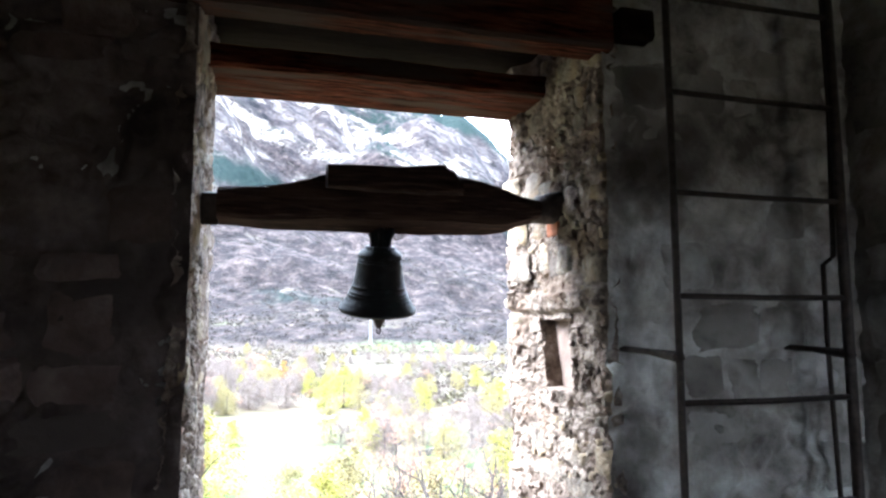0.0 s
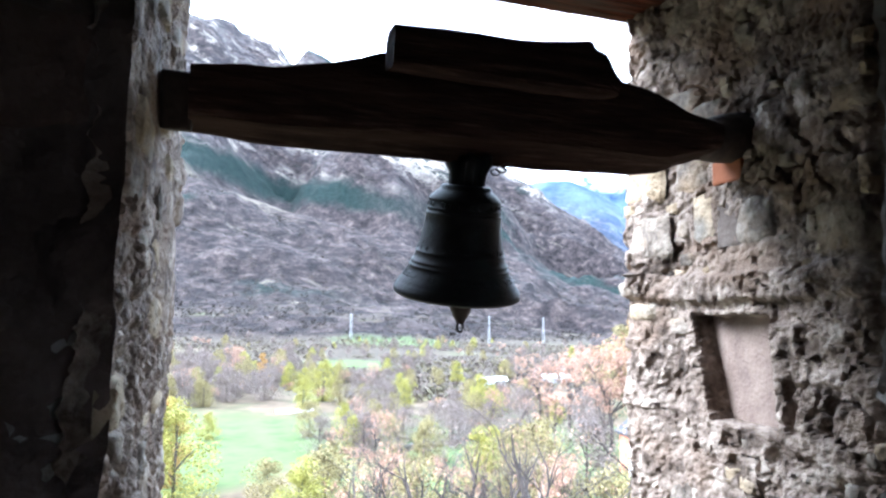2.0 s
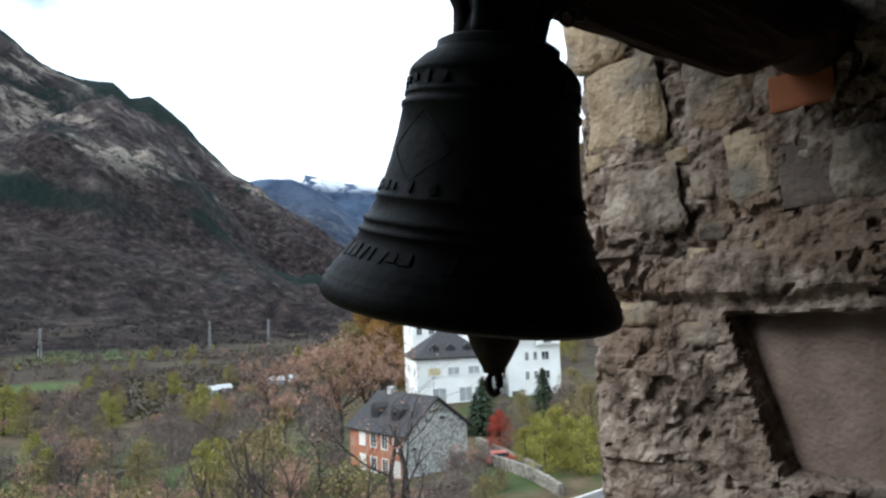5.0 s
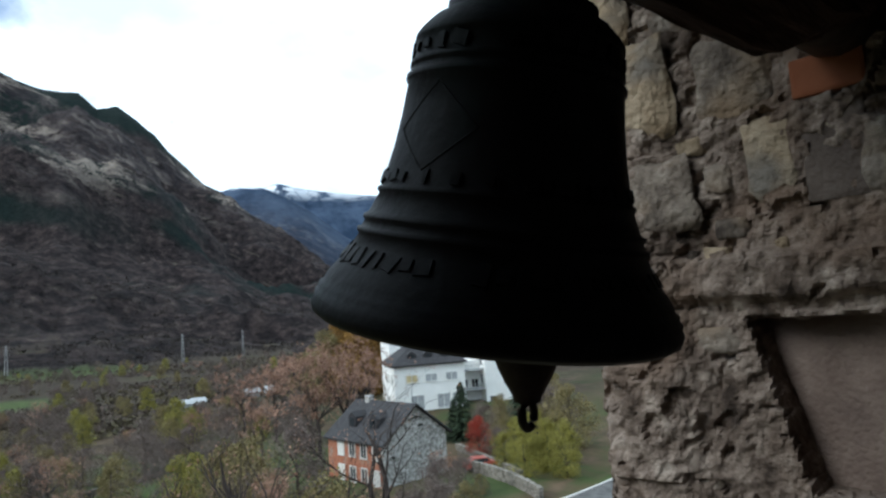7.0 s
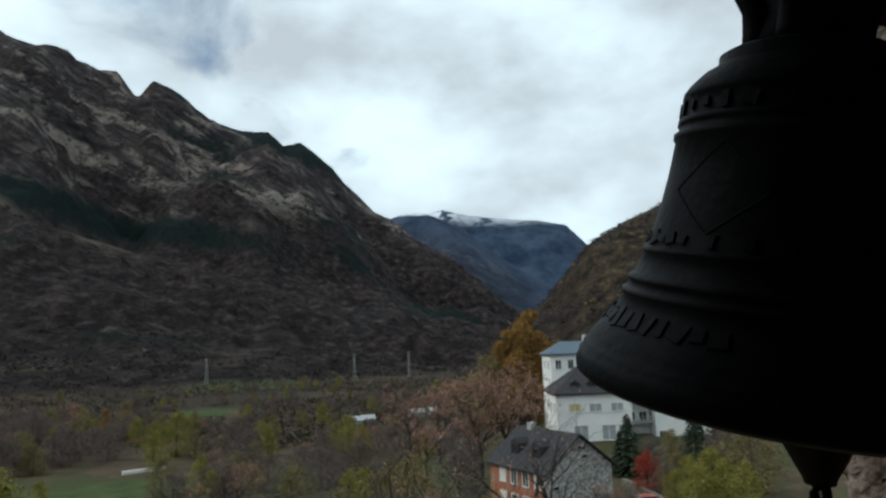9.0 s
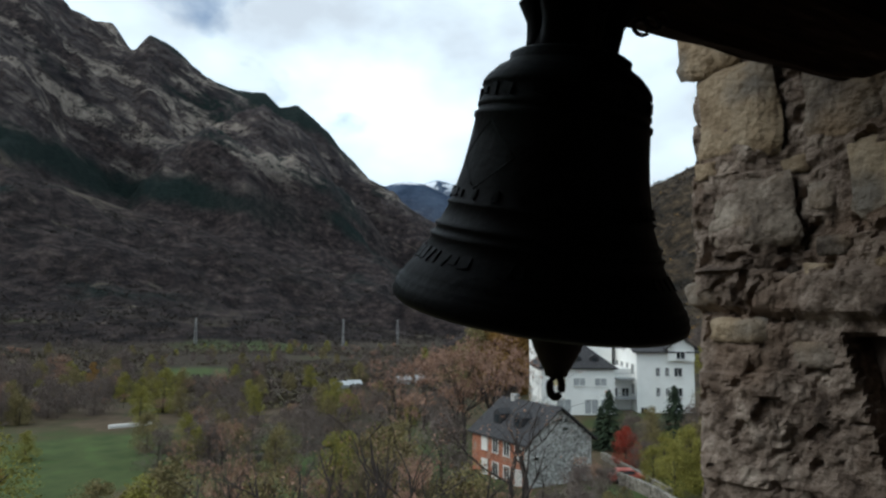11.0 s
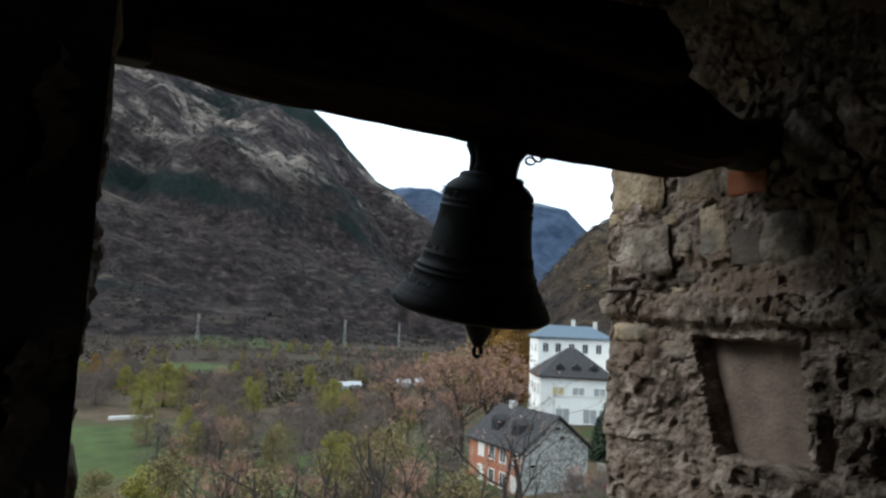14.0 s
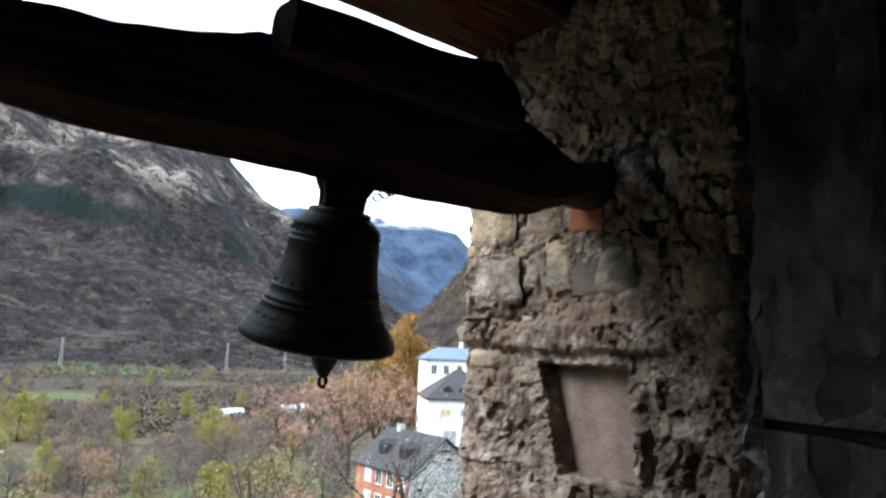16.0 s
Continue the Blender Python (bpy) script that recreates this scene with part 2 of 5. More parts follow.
def tube(points, radii, sides=6, cap=True):
    """Vertices and faces of a tapered tube along points."""
    vs, fs = [], []
    pts = [Vector(p) for p in points]
    for i, p in enumerate(pts):
        d = (pts[min(i + 1, len(pts) - 1)] - pts[max(i - 1, 0)]).normalized()
        a = d.cross(Vector((0.31, 0.17, 0.93)) if abs(d.z) < 0.9 else Vector((1, 0.2, 0))).normalized()
        b = d.cross(a)
        for k in range(sides):
            w = 2 * math.pi * k / sides
            vs.append(p + (a * math.cos(w) + b * math.sin(w)) * radii[i])
    for i in range(len(pts) - 1):
        for k in range(sides):
            k2 = (k + 1) % sides
            fs.append((i * sides + k, i * sides + k2, (i + 1) * sides + k2, (i + 1) * sides + k))
    if cap:
        fs.append(tuple(range(sides - 1, -1, -1)))
        fs.append(tuple((len(pts) - 1) * sides + k for k in range(sides)))
    return vs, fs


def lathe(profile, sides=64):
    vs, fs = [], []
    for r, z in profile:
        for k in range(sides):
            w = 2 * math.pi * k / sides
            vs.append((r * math.cos(w), r * math.sin(w), z))
    for i in range(len(profile) - 1):
        for k in range(sides):
            k2 = (k + 1) % sides
            fs.append((i * sides + k, i * sides + k2, (i + 1) * sides + k2, (i + 1) * sides + k))
    return vs, fs


def rubble(p, u, v, seed, deep):
    """Uneven stones with sunk joints, half buried under mortar: height at a point of a wall, for cells u per metre along and v per metre up."""
    wob = noise.noise(p * 14) * 0.35
    q = Vector(((p.x + p.y) * u + wob, p.z * v + wob, seed))
    near, cells = noise.voronoi(q)
    show = ease((noise.noise(p * 3.1 + Vector((seed, 0, 3))) + 0.25) / 0.35)
    own = noise.noise(cells[0] * 7.7)
    return deep * show * (ease((near[1] - near[0]) / 0.30) - 0.75 + 0.7 * own)


def rough_sheet(origin, u, v, nu, nv, depth, seed, lumps=((3.0, 1.0), (9.0, 0.5), (30.0, 0.22)), dent=None, calm=None):
    """A rectangle origin + u + v (vectors), pushed in and out along u x v by noise: rubble and mortar."""
    o, u, v = Vector(origin), Vector(u), Vector(v)
    n = u.cross(v).normalized()
    vs = []
    for j in range(nv + 1):
        for i in range(nu + 1):
            p = o + u * (i / nu) + v * (j / nv)
            h = sum(a * noise.noise(p * f + Vector((seed, seed * 2.3, seed * 0.7))) for f, a in lumps) * depth
            if calm:
                h *= calm(p)
            if dent:
                h += dent(p)
            vs.append(p + n * h)
    fs = [(j * (nu + 1) + i, j * (nu + 1) + i + 1, (j + 1) * (nu + 1) + i + 1, (j + 1) * (nu + 1) + i) for j in range(nv) for i in range(nu)]
    return vs, fs


# ---- land: one sheet to the horizon ----
def curve_at(points, x):
    if x <= points[0][0]:
        return points[0][1]
    for (a, fa), (b, fb) in zip(points, points[1:]):
        if x <= b:
            return fa + (fb - fa) * (x - a) / (b - a)
    return points[-1][1]


def ease(x):
    x = min(max(x, 0.0), 1.0)
    return x * x * (3 - 2 * x)


GROUND = -16.5
# crests: bearing from +y towards +x, and the angle of height at which the crest stands; then its distance, the distance of its foot
CRAGS = ([(-60, 20), (-30, 25), (-10, 24.5), (-3.2, 23.1), (-2.5, 23.2), (-1.0, 22.7), (-0.3, 22.0), (2.5, 22.2), (4.3, 20.8), (5.3, 21.7), (8.8, 19.6), (13.4, 18.1), (14.6, 18.05), (15.8, 17.0), (17.3, 17.0), (20.7, 14.4), (23.6, 11.9), (25.0, 11.3), (29.5, 7.6), (32.2, 5.7), (34.5, 3.8), (36.5, 2.4), (39, 0.0), (60, -4)], 1900, 700)
SHOULDER = ([(-60, 12), (-20, 12), (-6.4, 11.3), (-2.7, 10.4), (2.6, 9.0), (11, 6.5), (20, 4.3), (25, 3.0), (32, 0.9), (37, -0.5), (42, -2), (60, -4)], 1150, 340)
BLUE_HILL = ([(-60, 4), (15, 8), (24, 11.2), (26.6, 11.7), (28.6, 11.6), (30.2, 10.9), (32.2, 9.6), (35, 7.4), (38, 5.4), (41, 3.0), (60, 2)], 3000, 2100)
FAR_SNOW = ([(-60, 8), (20, 10.5), (25, 11.4), (26.6, 11.95), (28.4, 11.8), (29.6, 12.05), (32, 11.45), (36, 10.95), (38, 10.75), (40.3, 10.2), (42.0, 8.4), (50, 7), (60, 9), (150, 9), (200, 9), (300, 8)], 4200, 3100)
RIGHT_SLOPE = ([(30, -4), (35.4, 0.6), (37.9, 3.4), (42.0, 8.3), (44.6, 9.7), (47.6, 11.2), (60, 16), (100, 15), (160, 8), (200, 6), (260, 6), (300, 10), (330, 4)], 900, 215)


def land(x, y):
    r = math.hypot(x, y)
    az = math.degrees(math.atan2(x, y))
    if az < -60:
        az += 360
    p = Vector((x, y, 0))
    base = GROUND + 1.2 * noise.noise(p * 0.012) * ease((r - 60) / 100) + 2.5 * ease((r - 95) / 30) * ease((az - 36) / 4) * (1 - ease((az - 80) / 20))
    best = base
    for k, (crest, far, foot, rough_by) in enumerate(((*CRAGS, 1.0), (*SHOULDER, 0.7), (*FAR_SNOW, 0.12), (*RIGHT_SLOPE, 0.6), (*BLUE_HILL, 0.3))):
        top = far * math.tan(radians(curve_at(crest, az))) + EYE
        f = (r - foot * (1 + (0.22 if far < 3000 else 0.02) * noise.noise(p * 0.006 + Vector((k * 3, 5, 0))))) / (far - foot)
        if f <= 0:
            continue
        s = ease(f * 0.82) / ease(0.82) if f < 1 else 1 - 0.35 * ease((r - far) / far)
        rough = noise.fractal(p * (5.0 / far) + Vector((k * 7.1, 0, 0)), 1.0, 2.1, 6)
        ribs = abs(noise.noise(Vector((x * 7.5 / far, y * 7.5 / far, k * 3.3))))
        h = base + (top - base) * s + far * rough_by * (0.034 * rough - 0.085 * (ribs - 0.2)) * ease(f * 1.4) * (1 - 0.96 * ease((f - 0.72) / 0.26))
        fine = noise.fractal(p * (26.0 / far) + Vector((1.7, k * 4.4, 0)), 0.8, 2.2, 4)
        h += far * rough_by * 0.011 * fine * ease(f * 2.0) * (1 - 0.8 * ease((f - 0.8) / 0.2))
        best = max(best, h)
    return best


az_steps = [(-16 + 0.17 * i) for i in range(441)] + [59 + 5 * i for i in range(1, 57)]
r_steps = [3, 8] + [12 * 1.0262 ** i for i in range(1, 235)]
r_steps = [r for r in r_steps if r < 4900]
lv, lf = [], []
for r in r_steps:
    for a in az_steps:
        x, y = r * math.sin(radians(a)), r * math.cos(radians(a))
        lv.append((x, y, land(x, y)))
nA = len(az_steps)
for j in range(len(r_steps) - 1):
    for i in range(nA):
        i2 = (i + 1) % nA
        lf.append((j * nA + i, (j + 1) * nA + i, (j + 1) * nA + i2, j * nA + i2))
lf.append(tuple(range(nA)))


def land_material():
    """Meadow on the flat, brown woods and scrub on the slopes, bare rock where it is steep and high, snow on the far tops."""
    m = bpy.data.materials.new("valley_land")
    m.use_nodes = True
    n, l = m.node_tree.nodes, m.node_tree.links
    b = n["Principled BSDF"]
    b.inputs["Roughness"].default_value, b.inputs["Specular IOR Level"].default_value = 0.95, 0.1
    geo = n.new("ShaderNodeNewGeometry")
    sep = n.new("ShaderNodeSeparateXYZ")
    l.new(geo.outputs["Position"], sep.inputs["Vector"])

    def tex(scale, detail, rough=0.6, stretch=(1, 1, 1)):
        mp = n.new("ShaderNodeMapping")
        mp.inputs["Scale"].default_value = stretch
        l.new(geo.outputs["Position"], mp.inputs["Vector"])
        t = n.new("ShaderNodeTexNoise")
        t.inputs["Scale"].default_value, t.inputs["Detail"].default_value, t.inputs["Roughness"].default_value = scale, detail, rough
        l.new(mp.outputs["Vector"], t.inputs["Vector"])
        return t.outputs["Fac"]

    def dot(way):
        x = n.new("ShaderNodeVectorMath")
        x.operation = "DOT_PRODUCT"
        x.inputs[1].default_value = way
        l.new(geo.outputs["Position"], x.inputs[0])
        return x.outputs["Value"]

    # the beds of the mountain dip along the ridge: down the valley, across the beds, into the slope
    down, across, into = Vector((0.838, -0.257, -0.481)), Vector((0.460, -0.141, 0.877)), Vector((0.293, 0.956, 0.0))
    beds = n.new("ShaderNodeCombineXYZ")
    for socket, way in zip(beds.inputs, (down, across, into)):
        l.new(dot(way), socket)

    def bed_tex(scale, detail, rough, stretch):
        mp = n.new("ShaderNodeMapping")
        mp.inputs["Scale"].default_value = stretch
        l.new(beds.outputs["Vector"], mp.inputs["Vector"])
        t = n.new("ShaderNodeTexNoise")
        t.inputs["Scale"].default_value, t.inputs["Detail"].default_value, t.inputs["Roughness"].default_value = scale, detail, rough
        t.inputs["Distortion"].default_value = 0.12
        l.new(mp.outputs["Vector"], t.inputs["Vector"])
        return t.outputs["Fac"]

    def ramp(value, stops):
        r = n.new("ShaderNodeValToRGB")
        while len(r.color_ramp.elements) < len(stops):
            r.color_ramp.elements.new(0.5)
        for e, (p, c) in zip(r.color_ramp.elements, stops):
            e.position, e.color = p, (*c, 1) if len(c) == 3 else c
        l.new(value, r.inputs["Fac"])
        return r.outputs["Color"]

    def mix(f, a, c):
        x = n.new("ShaderNodeMixRGB")
        l.new(f, x.inputs["Fac"])
        l.new(a, x.inputs["Color1"])
        l.new(c, x.inputs["Color2"])
        return x.outputs["Color"]

    def step(value, lo, hi):
        r = n.new("ShaderNodeMapRange")
        r.inputs["From Min"].default_value, r.inputs["From Max"].default_value = lo, hi
        l.new(value, r.inputs["Value"])
        return r.outputs["Result"]

    def maths(op, a, c):
        x = n.new("ShaderNodeMath")
        x.operation = op
        for s, v in zip(x.inputs, (a, c)):
            if isinstance(v, (int, float)):
                s.default_value = v
            else:
                l.new(v, s)
        return x.outputs["Value"]

    away = n.new("ShaderNodeVectorMath")
    away.operation = "LENGTH"
    l.new(geo.outputs["Position"], away.inputs[0])
    distance = away.outputs["Value"]
    grass = ramp(tex(0.09, 10, 0.7), [(0.30, (0.075, 0.058, 0.032)), (0.46, (0.066, 0.064, 0.029)), (0.55, (0.052, 0.070, 0.024)), (0.7, (0.070, 0.098, 0.030))])
    litter = ramp(tex(0.4, 8), [(0.3, (0.052, 0.037, 0.024)), (0.7, (0.125, 0.090, 0.057))])
    flat = mix(ramp(tex(0.05, 8, 0.7), [(0.44, (0, 0, 0)), (0.56, (1, 1, 1))]), grass, litter)
    far_flat = maths("MULTIPLY", step(distance, 95, 200), ramp(tex(0.017, 7), [(0.30, (0, 0, 0)), (0.42, (1, 1, 1))]))
    thicket = ramp(tex(0.25, 8, 0.7), [(0.3, (0.018, 0.014, 0.010)), (0.55, (0.046, 0.036, 0.026)), (0.75, (0.11, 0.086, 0.062))])
    flat = mix(far_flat, flat, thicket)
    lush = ramp(tex(0.3, 6), [(0.3, (0.036, 0.056, 0.020)), (0.5, (0.058, 0.074, 0.028)), (0.7, (0.066, 0.098, 0.032))])
    for centre, inner, outer in (((4.0, 98.0, -16.5), 15, 19), ((-8.0, 84.0, -16.5), 12, 16), ((44.0, 43.5, -16.5), 3.5, 5.5), ((34.0, 84.0, -16.5), 9, 26), ((38.0, 230.0, -16.5), 12, 26), ((95.0, 392.0, -16.5), 22, 46), ((52.0, 52.0, -16.5), 4, 7)):
        gap = n.new("ShaderNodeVectorMath")
        gap.operation = "DISTANCE"
        gap.inputs[1].default_value = centre
        l.new(geo.outputs["Position"], gap.inputs[0])
        flat = mix(step(gap.outputs["Value"], outer, inner), flat, lush)
    woods = ramp(tex(0.06, 13, 0.76), [(0.36, (0.0065, 0.0054, 0.006)), (0.47, (0.022, 0.0168, 0.017)), (0.57, (0.052, 0.039, 0.036)), (0.70, (0.145, 0.113, 0.095))])
    green = ramp(tex(0.12, 8, 0.7), [(0.3, (0.005, 0.010, 0.010)), (0.7, (0.016, 0.026, 0.022))])
    woods = mix(ramp(bed_tex(0.004, 6, 0.62, (0.5, 1.6, 1)), [(0.56, (0, 0, 0)), (0.63, (1, 1, 1))]), woods, green)
    dry = ramp(tex(0.15, 8, 0.7), [(0.3, (0.05, 0.041, 0.032)), (0.7, (0.19, 0.158, 0.122))])
    woods = mix(ramp(bed_tex(0.022, 11, 0.72, (0.35, 2.4, 1)), [(0.61, (0, 0, 0)), (0.68, (1, 1, 1))]), woods, dry)
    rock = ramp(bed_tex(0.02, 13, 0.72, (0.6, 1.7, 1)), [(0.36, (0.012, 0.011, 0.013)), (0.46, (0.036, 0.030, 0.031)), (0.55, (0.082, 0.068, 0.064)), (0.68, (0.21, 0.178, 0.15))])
    bare = maths("MULTIPLY", ramp(bed_tex(0.0075, 10, 0.66, (0.6, 1.7, 1)), [(0.42, (0, 0, 0)), (0.50, (1, 1, 1))]), step(sep.outputs["Z"], 170, 300))
    slope = mix(bare, woods, rock)
    slabs = maths("MULTIPLY", ramp(bed_tex(0.009, 8, 0.6, (0.55, 2.0, 1)), [(0.53, (0, 0, 0)), (0.58, (1, 1, 1))]), step(sep.outputs["Z"], 230, 300))
    pale = ramp(tex(0.05, 12, 0.75), [(0.34, (0.075, 0.062, 0.056)), (0.5, (0.21, 0.176, 0.148)), (0.68, (0.34, 0.29, 0.24))])
    slope = mix(slabs, slope, pale)
    tufts = ramp(tex(0.045, 12, 0.82), [(0.50, (0, 0, 0)), (0.56, (1, 1, 1))])
    slope = mix(tufts, slope, woods)
    # dark firs along the falling ridge, and a belt of them over the shoulder
    along = dot(Vector((0.956, -0.293, 0.0)))
    ridge = maths("ADD", maths("ADD", sep.outputs["Z"], maths("MULTIPLY", along, 0.548)), maths("MULTIPLY", tex(0.012, 7, 0.65), 130.0))
    firs = maths("MULTIPLY", step(ridge, 558, 585), maths("MULTIPLY", step(along, -430, -380), step(distance, 2300, 2200)))
    slope = mix(firs, slope, green)
    belt = maths("ADD", maths("ADD", sep.outputs["Z"], maths("MULTIPLY", along, 0.22)), maths("MULTIPLY", tex(0.010, 7, 0.65), 90.0))
    band = maths("MULTIPLY", maths("MULTIPLY", maths("MULTIPLY", step(belt, 185, 205), step(belt, 262, 238)), step(along, 60, -160)), step(distance, 1130, 1190))
    slope = mix(band, slope, green)
    ledge = maths("MULTIPLY", maths("MULTIPLY", step(distance, 1040, 1100), step(distance, 1185, 1150)), maths("MULTIPLY", step(along, -210, -300), ramp(tex(0.02, 8, 0.7), [(0.44, (0, 0, 0)), (0.54, (1, 1, 1))])))
    slope = mix(ledge, slope, dry)
    snow_f = maths("MULTIPLY", step(sep.outputs["Z"], 740, 850), ramp(tex(0.007, 9, 0.7), [(0.46, (0, 0, 0)), (0.53, (1, 1, 1))]))
    dist = n.new("ShaderNodeVectorMath")
    dist.operation = "LENGTH"
    l.new(geo.outputs["Position"], dist.inputs[0])
    snow_f = maths("MULTIPLY", snow_f, step(dist.outputs["Value"], 3200, 3500))
    white = ramp(tex(0.01, 3), [(0.3, (0.7, 0.73, 0.78)), (0.7, (0.8, 0.82, 0.85))])
    # bluish distance haze, painted into the base colour of the far hills
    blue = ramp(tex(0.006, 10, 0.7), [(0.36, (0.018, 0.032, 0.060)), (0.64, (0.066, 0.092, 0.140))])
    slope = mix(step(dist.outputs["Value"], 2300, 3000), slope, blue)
    slope = mix(snow_f, slope, white)
    russet = ramp(tex(0.07, 11, 0.78), [(0.36, (0.012, 0.0105, 0.008)), (0.48, (0.04, 0.031, 0.022)), (0.57, (0.088, 0.062, 0.038)), (0.68, (0.17, 0.125, 0.075))])
    east = maths("MULTIPLY", step(maths("SUBTRACT", sep.outputs["X"], maths("MULTIPLY", sep.outputs["Y"], 0.72)), 0, 90), step(dist.outputs["Value"], 2200, 1800))
    slope = mix(east, slope, russet)
    up = n.new("ShaderNodeSeparateXYZ")
    l.new(geo.outputs["Normal"], up.inputs["Vector"])
    steep = maths("MAXIMUM", maths("MULTIPLY", step(up.outputs["Z"], 0.998, 0.985), step(dist.outputs["Value"], 260, 420)), step(maths("ADD", sep.outputs["Z"], maths("MULTIPLY", tex(0.012, 6, 0.6), 40.0)), 12, 32))
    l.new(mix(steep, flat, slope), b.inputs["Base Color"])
    bp = n.new("ShaderNodeBump")
    bp.inputs["Strength"].default_value, bp.inputs["Distance"].default_value = 1.0, 8.0
    far_bump = maths("MULTIPLY", tex(0.06, 12, 0.75), steep)
    l.new(far_bump, bp.inputs["Height"])
    l.new(bp.outputs["Normal"], b.inputs["Normal"])
    return m


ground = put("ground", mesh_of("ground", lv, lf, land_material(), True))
tagged(ground, "valley meadows rising to brown wooded mountains with bare crags", "ground", kind="structure")

# ---- the belfry ----
X0, X1, Y0, Y1, SILL, HEAD = -0.166, 1.078, 1.865, 2.655, 0.72, 2.462
ROOM_W, ROOM_E, ROOM_S, TOP = -1.75, 2.08, -1.9, 2.95


def wall_of(name, blocks, label):
    bm = bmesh.new()
    for b in blocks:
        add_box(bm, *b)
    ob = part(name, bm, INNER_MORTAR, None)
    return tagged(ob, label, "wall", kind="structure")


wall_n = wall_of("wall_north", [(ROOM_W - 0.75, X0 - 0.03, Y0 + 0.03, Y1 - 0.03, -3.0, 3.6), (X1 + 0.095, ROOM_E + 0.75, Y0 + 0.03, Y1 - 0.03, -3.0, 3.6),
                                (X0 - 0.03, X1 + 0.095, Y0 + 0.03, Y1 - 0.03, -3.0, SILL - 0.02), (X0 - 0.03, X1 + 0.095, Y0 + 0.03, Y1 - 0.03, HEAD + 0.42, 3.6)], "thick rubble stone belfry wall round the bell opening")
wall_e = wall_of("wall_east", [(ROOM_E + 0.02, ROOM_E + 0.75, ROOM_S - 0.75, Y0 + 0.03, -3.0, 3.6)], "rubble stone side wall with patches of pale plaster")
wall_w = wall_of("wall_west", [(ROOM_W - 0.75, ROOM_W - 0.02, ROOM_S - 0.75, Y0 + 0.03, -3.0, 3.6)], "dark rubble stone side wall of the belfry")
wall_s = wall_of("wall_south", [(ROOM_W - 0.02, 1.1, ROOM_S - 0.75, ROOM_S, -3.0, 3.6), (1.1, ROOM_E + 0.02, ROOM_S - 0.75, ROOM_S, -3.0, 0.5), (1.1, ROOM_E + 0.02, ROOM_S - 0.75, ROOM_S, 2.8, 3.6)], "plain rubble stone wall with a second bell opening")
floor = part("floor", box(ROOM_W - 0.02, ROOM_E + 0.02, ROOM_S, Y0 + 0.03, -0.25, 0.0), ALCOVE_FLOOR, None)
tagged(floor, "worn stone belfry floor", "floor", kind="structure")
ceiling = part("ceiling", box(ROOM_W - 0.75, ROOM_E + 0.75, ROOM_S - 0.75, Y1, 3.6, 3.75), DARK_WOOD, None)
tagged(ceiling, "dark wooden boarded belfry ceiling", "ceiling", kind="structure")


def niche_edge(p):
    """How far inside the leaning square recess a point lies."""
    low = (1.594 - p.z) / 0.25
    return min(p.y - (2.138 - 0.014 * low), (2.392 - 0.07 * low) - p.y, p.z - 1.346, 1.594 - p.z) + 0.003 * noise.noise(p * 45)


def niche(p):
    """The shallow square recess, the slot beside it and a few holes in the reveal."""
    d = 0.0
    d -= 0.072 * ease((niche_edge(p) + 0.004) / 0.007)
    jag = 0.006 * noise.noise(p * 60)
    a = min(p.y - 2.076, 2.100 - p.y, p.z - 1.355, 1.46 - p.z) + jag
    d -= 0.05 * ease((a + 0.004) / 0.010)
    a = min(p.y - 1.982, 2.003 - p.y, p.z - 1.36, 1.435 - p.z) + jag
    d -= 0.03 * ease((a + 0.004) / 0.012)
    # pits, and a ledge of mortar over the niche
    pit = noise.noise(p * 21 + Vector((9, 1, 4))) + 0.7 * noise.noise(p * 57)
    d -= 0.013 * ease((pit - 0.42) / 0.12)
    crack = abs(noise.noise(p * 5.5 + Vector((2, 7, 1)) + 0.35 * Vector((noise.noise(p * 17), noise.noise(p * 19), noise.noise(p * 23)))))
    d -= 0.016 * ease((0.045 - crack) / 0.035) * ease((noise.noise(p * 2.7 + Vector((5, 5, 0))) + 0.1) / 0.2)
    # quoins: the outer edge steps in and out from stone to stone
    block = math.floor((p.z + 0.04 * noise.noise(p * 3)) / 0.17)
    d += (0.036 + 0.028 * noise.noise(Vector((block * 3.7, 1.3, 0.0)))) * ease((p.y - 2.44) / 0.10)
    d += 0.022 * ease((0.045 - abs(p.z - 1.665 - 0.015 * noise.noise(p * 7))) / 0.02)
    return d


def round_edge(lo, hi, size=0.035):
    def f(p):
        e = min(p.y - lo, hi - p.y)
        return -size * (1 - ease(e / 0.05)) ** 2
    return f


edge = round_edge(Y0, Y1)
v, f = rough_sheet((X1, Y1, SILL), (0, Y0 - Y1, 0), (0, 0, 2.9 - SILL), 170, 430, 0.013, 3.0, ((2.5, 0.9), (7.0, 0.8), (24.0, 0.40), (60, 0.42)), lambda p: niche(p) + edge(p) + ((rubble(p, 4.6, 7.5, 3.3, 0.011) + rubble(p, 26.0, 30.0, 8.1, 0.004)) * (0.4 + 0.6 * ease((p.z - 1.58) / 0.08) + 0.6 * ease((2.2 - p.y) / 0.1) * ease((1.6 - p.z) / 0.05)) if niche_edge(p) < -0.012 else 0.0), lambda p: 0.2 if niche_edge(p) > -0.004 else 1.0)
v = [Vector(p) for p in v]
put("mortar_face", mesh_of("mortar_face", v, f, MORTAR), wall_n, "pale rough lime mortar over rubble")
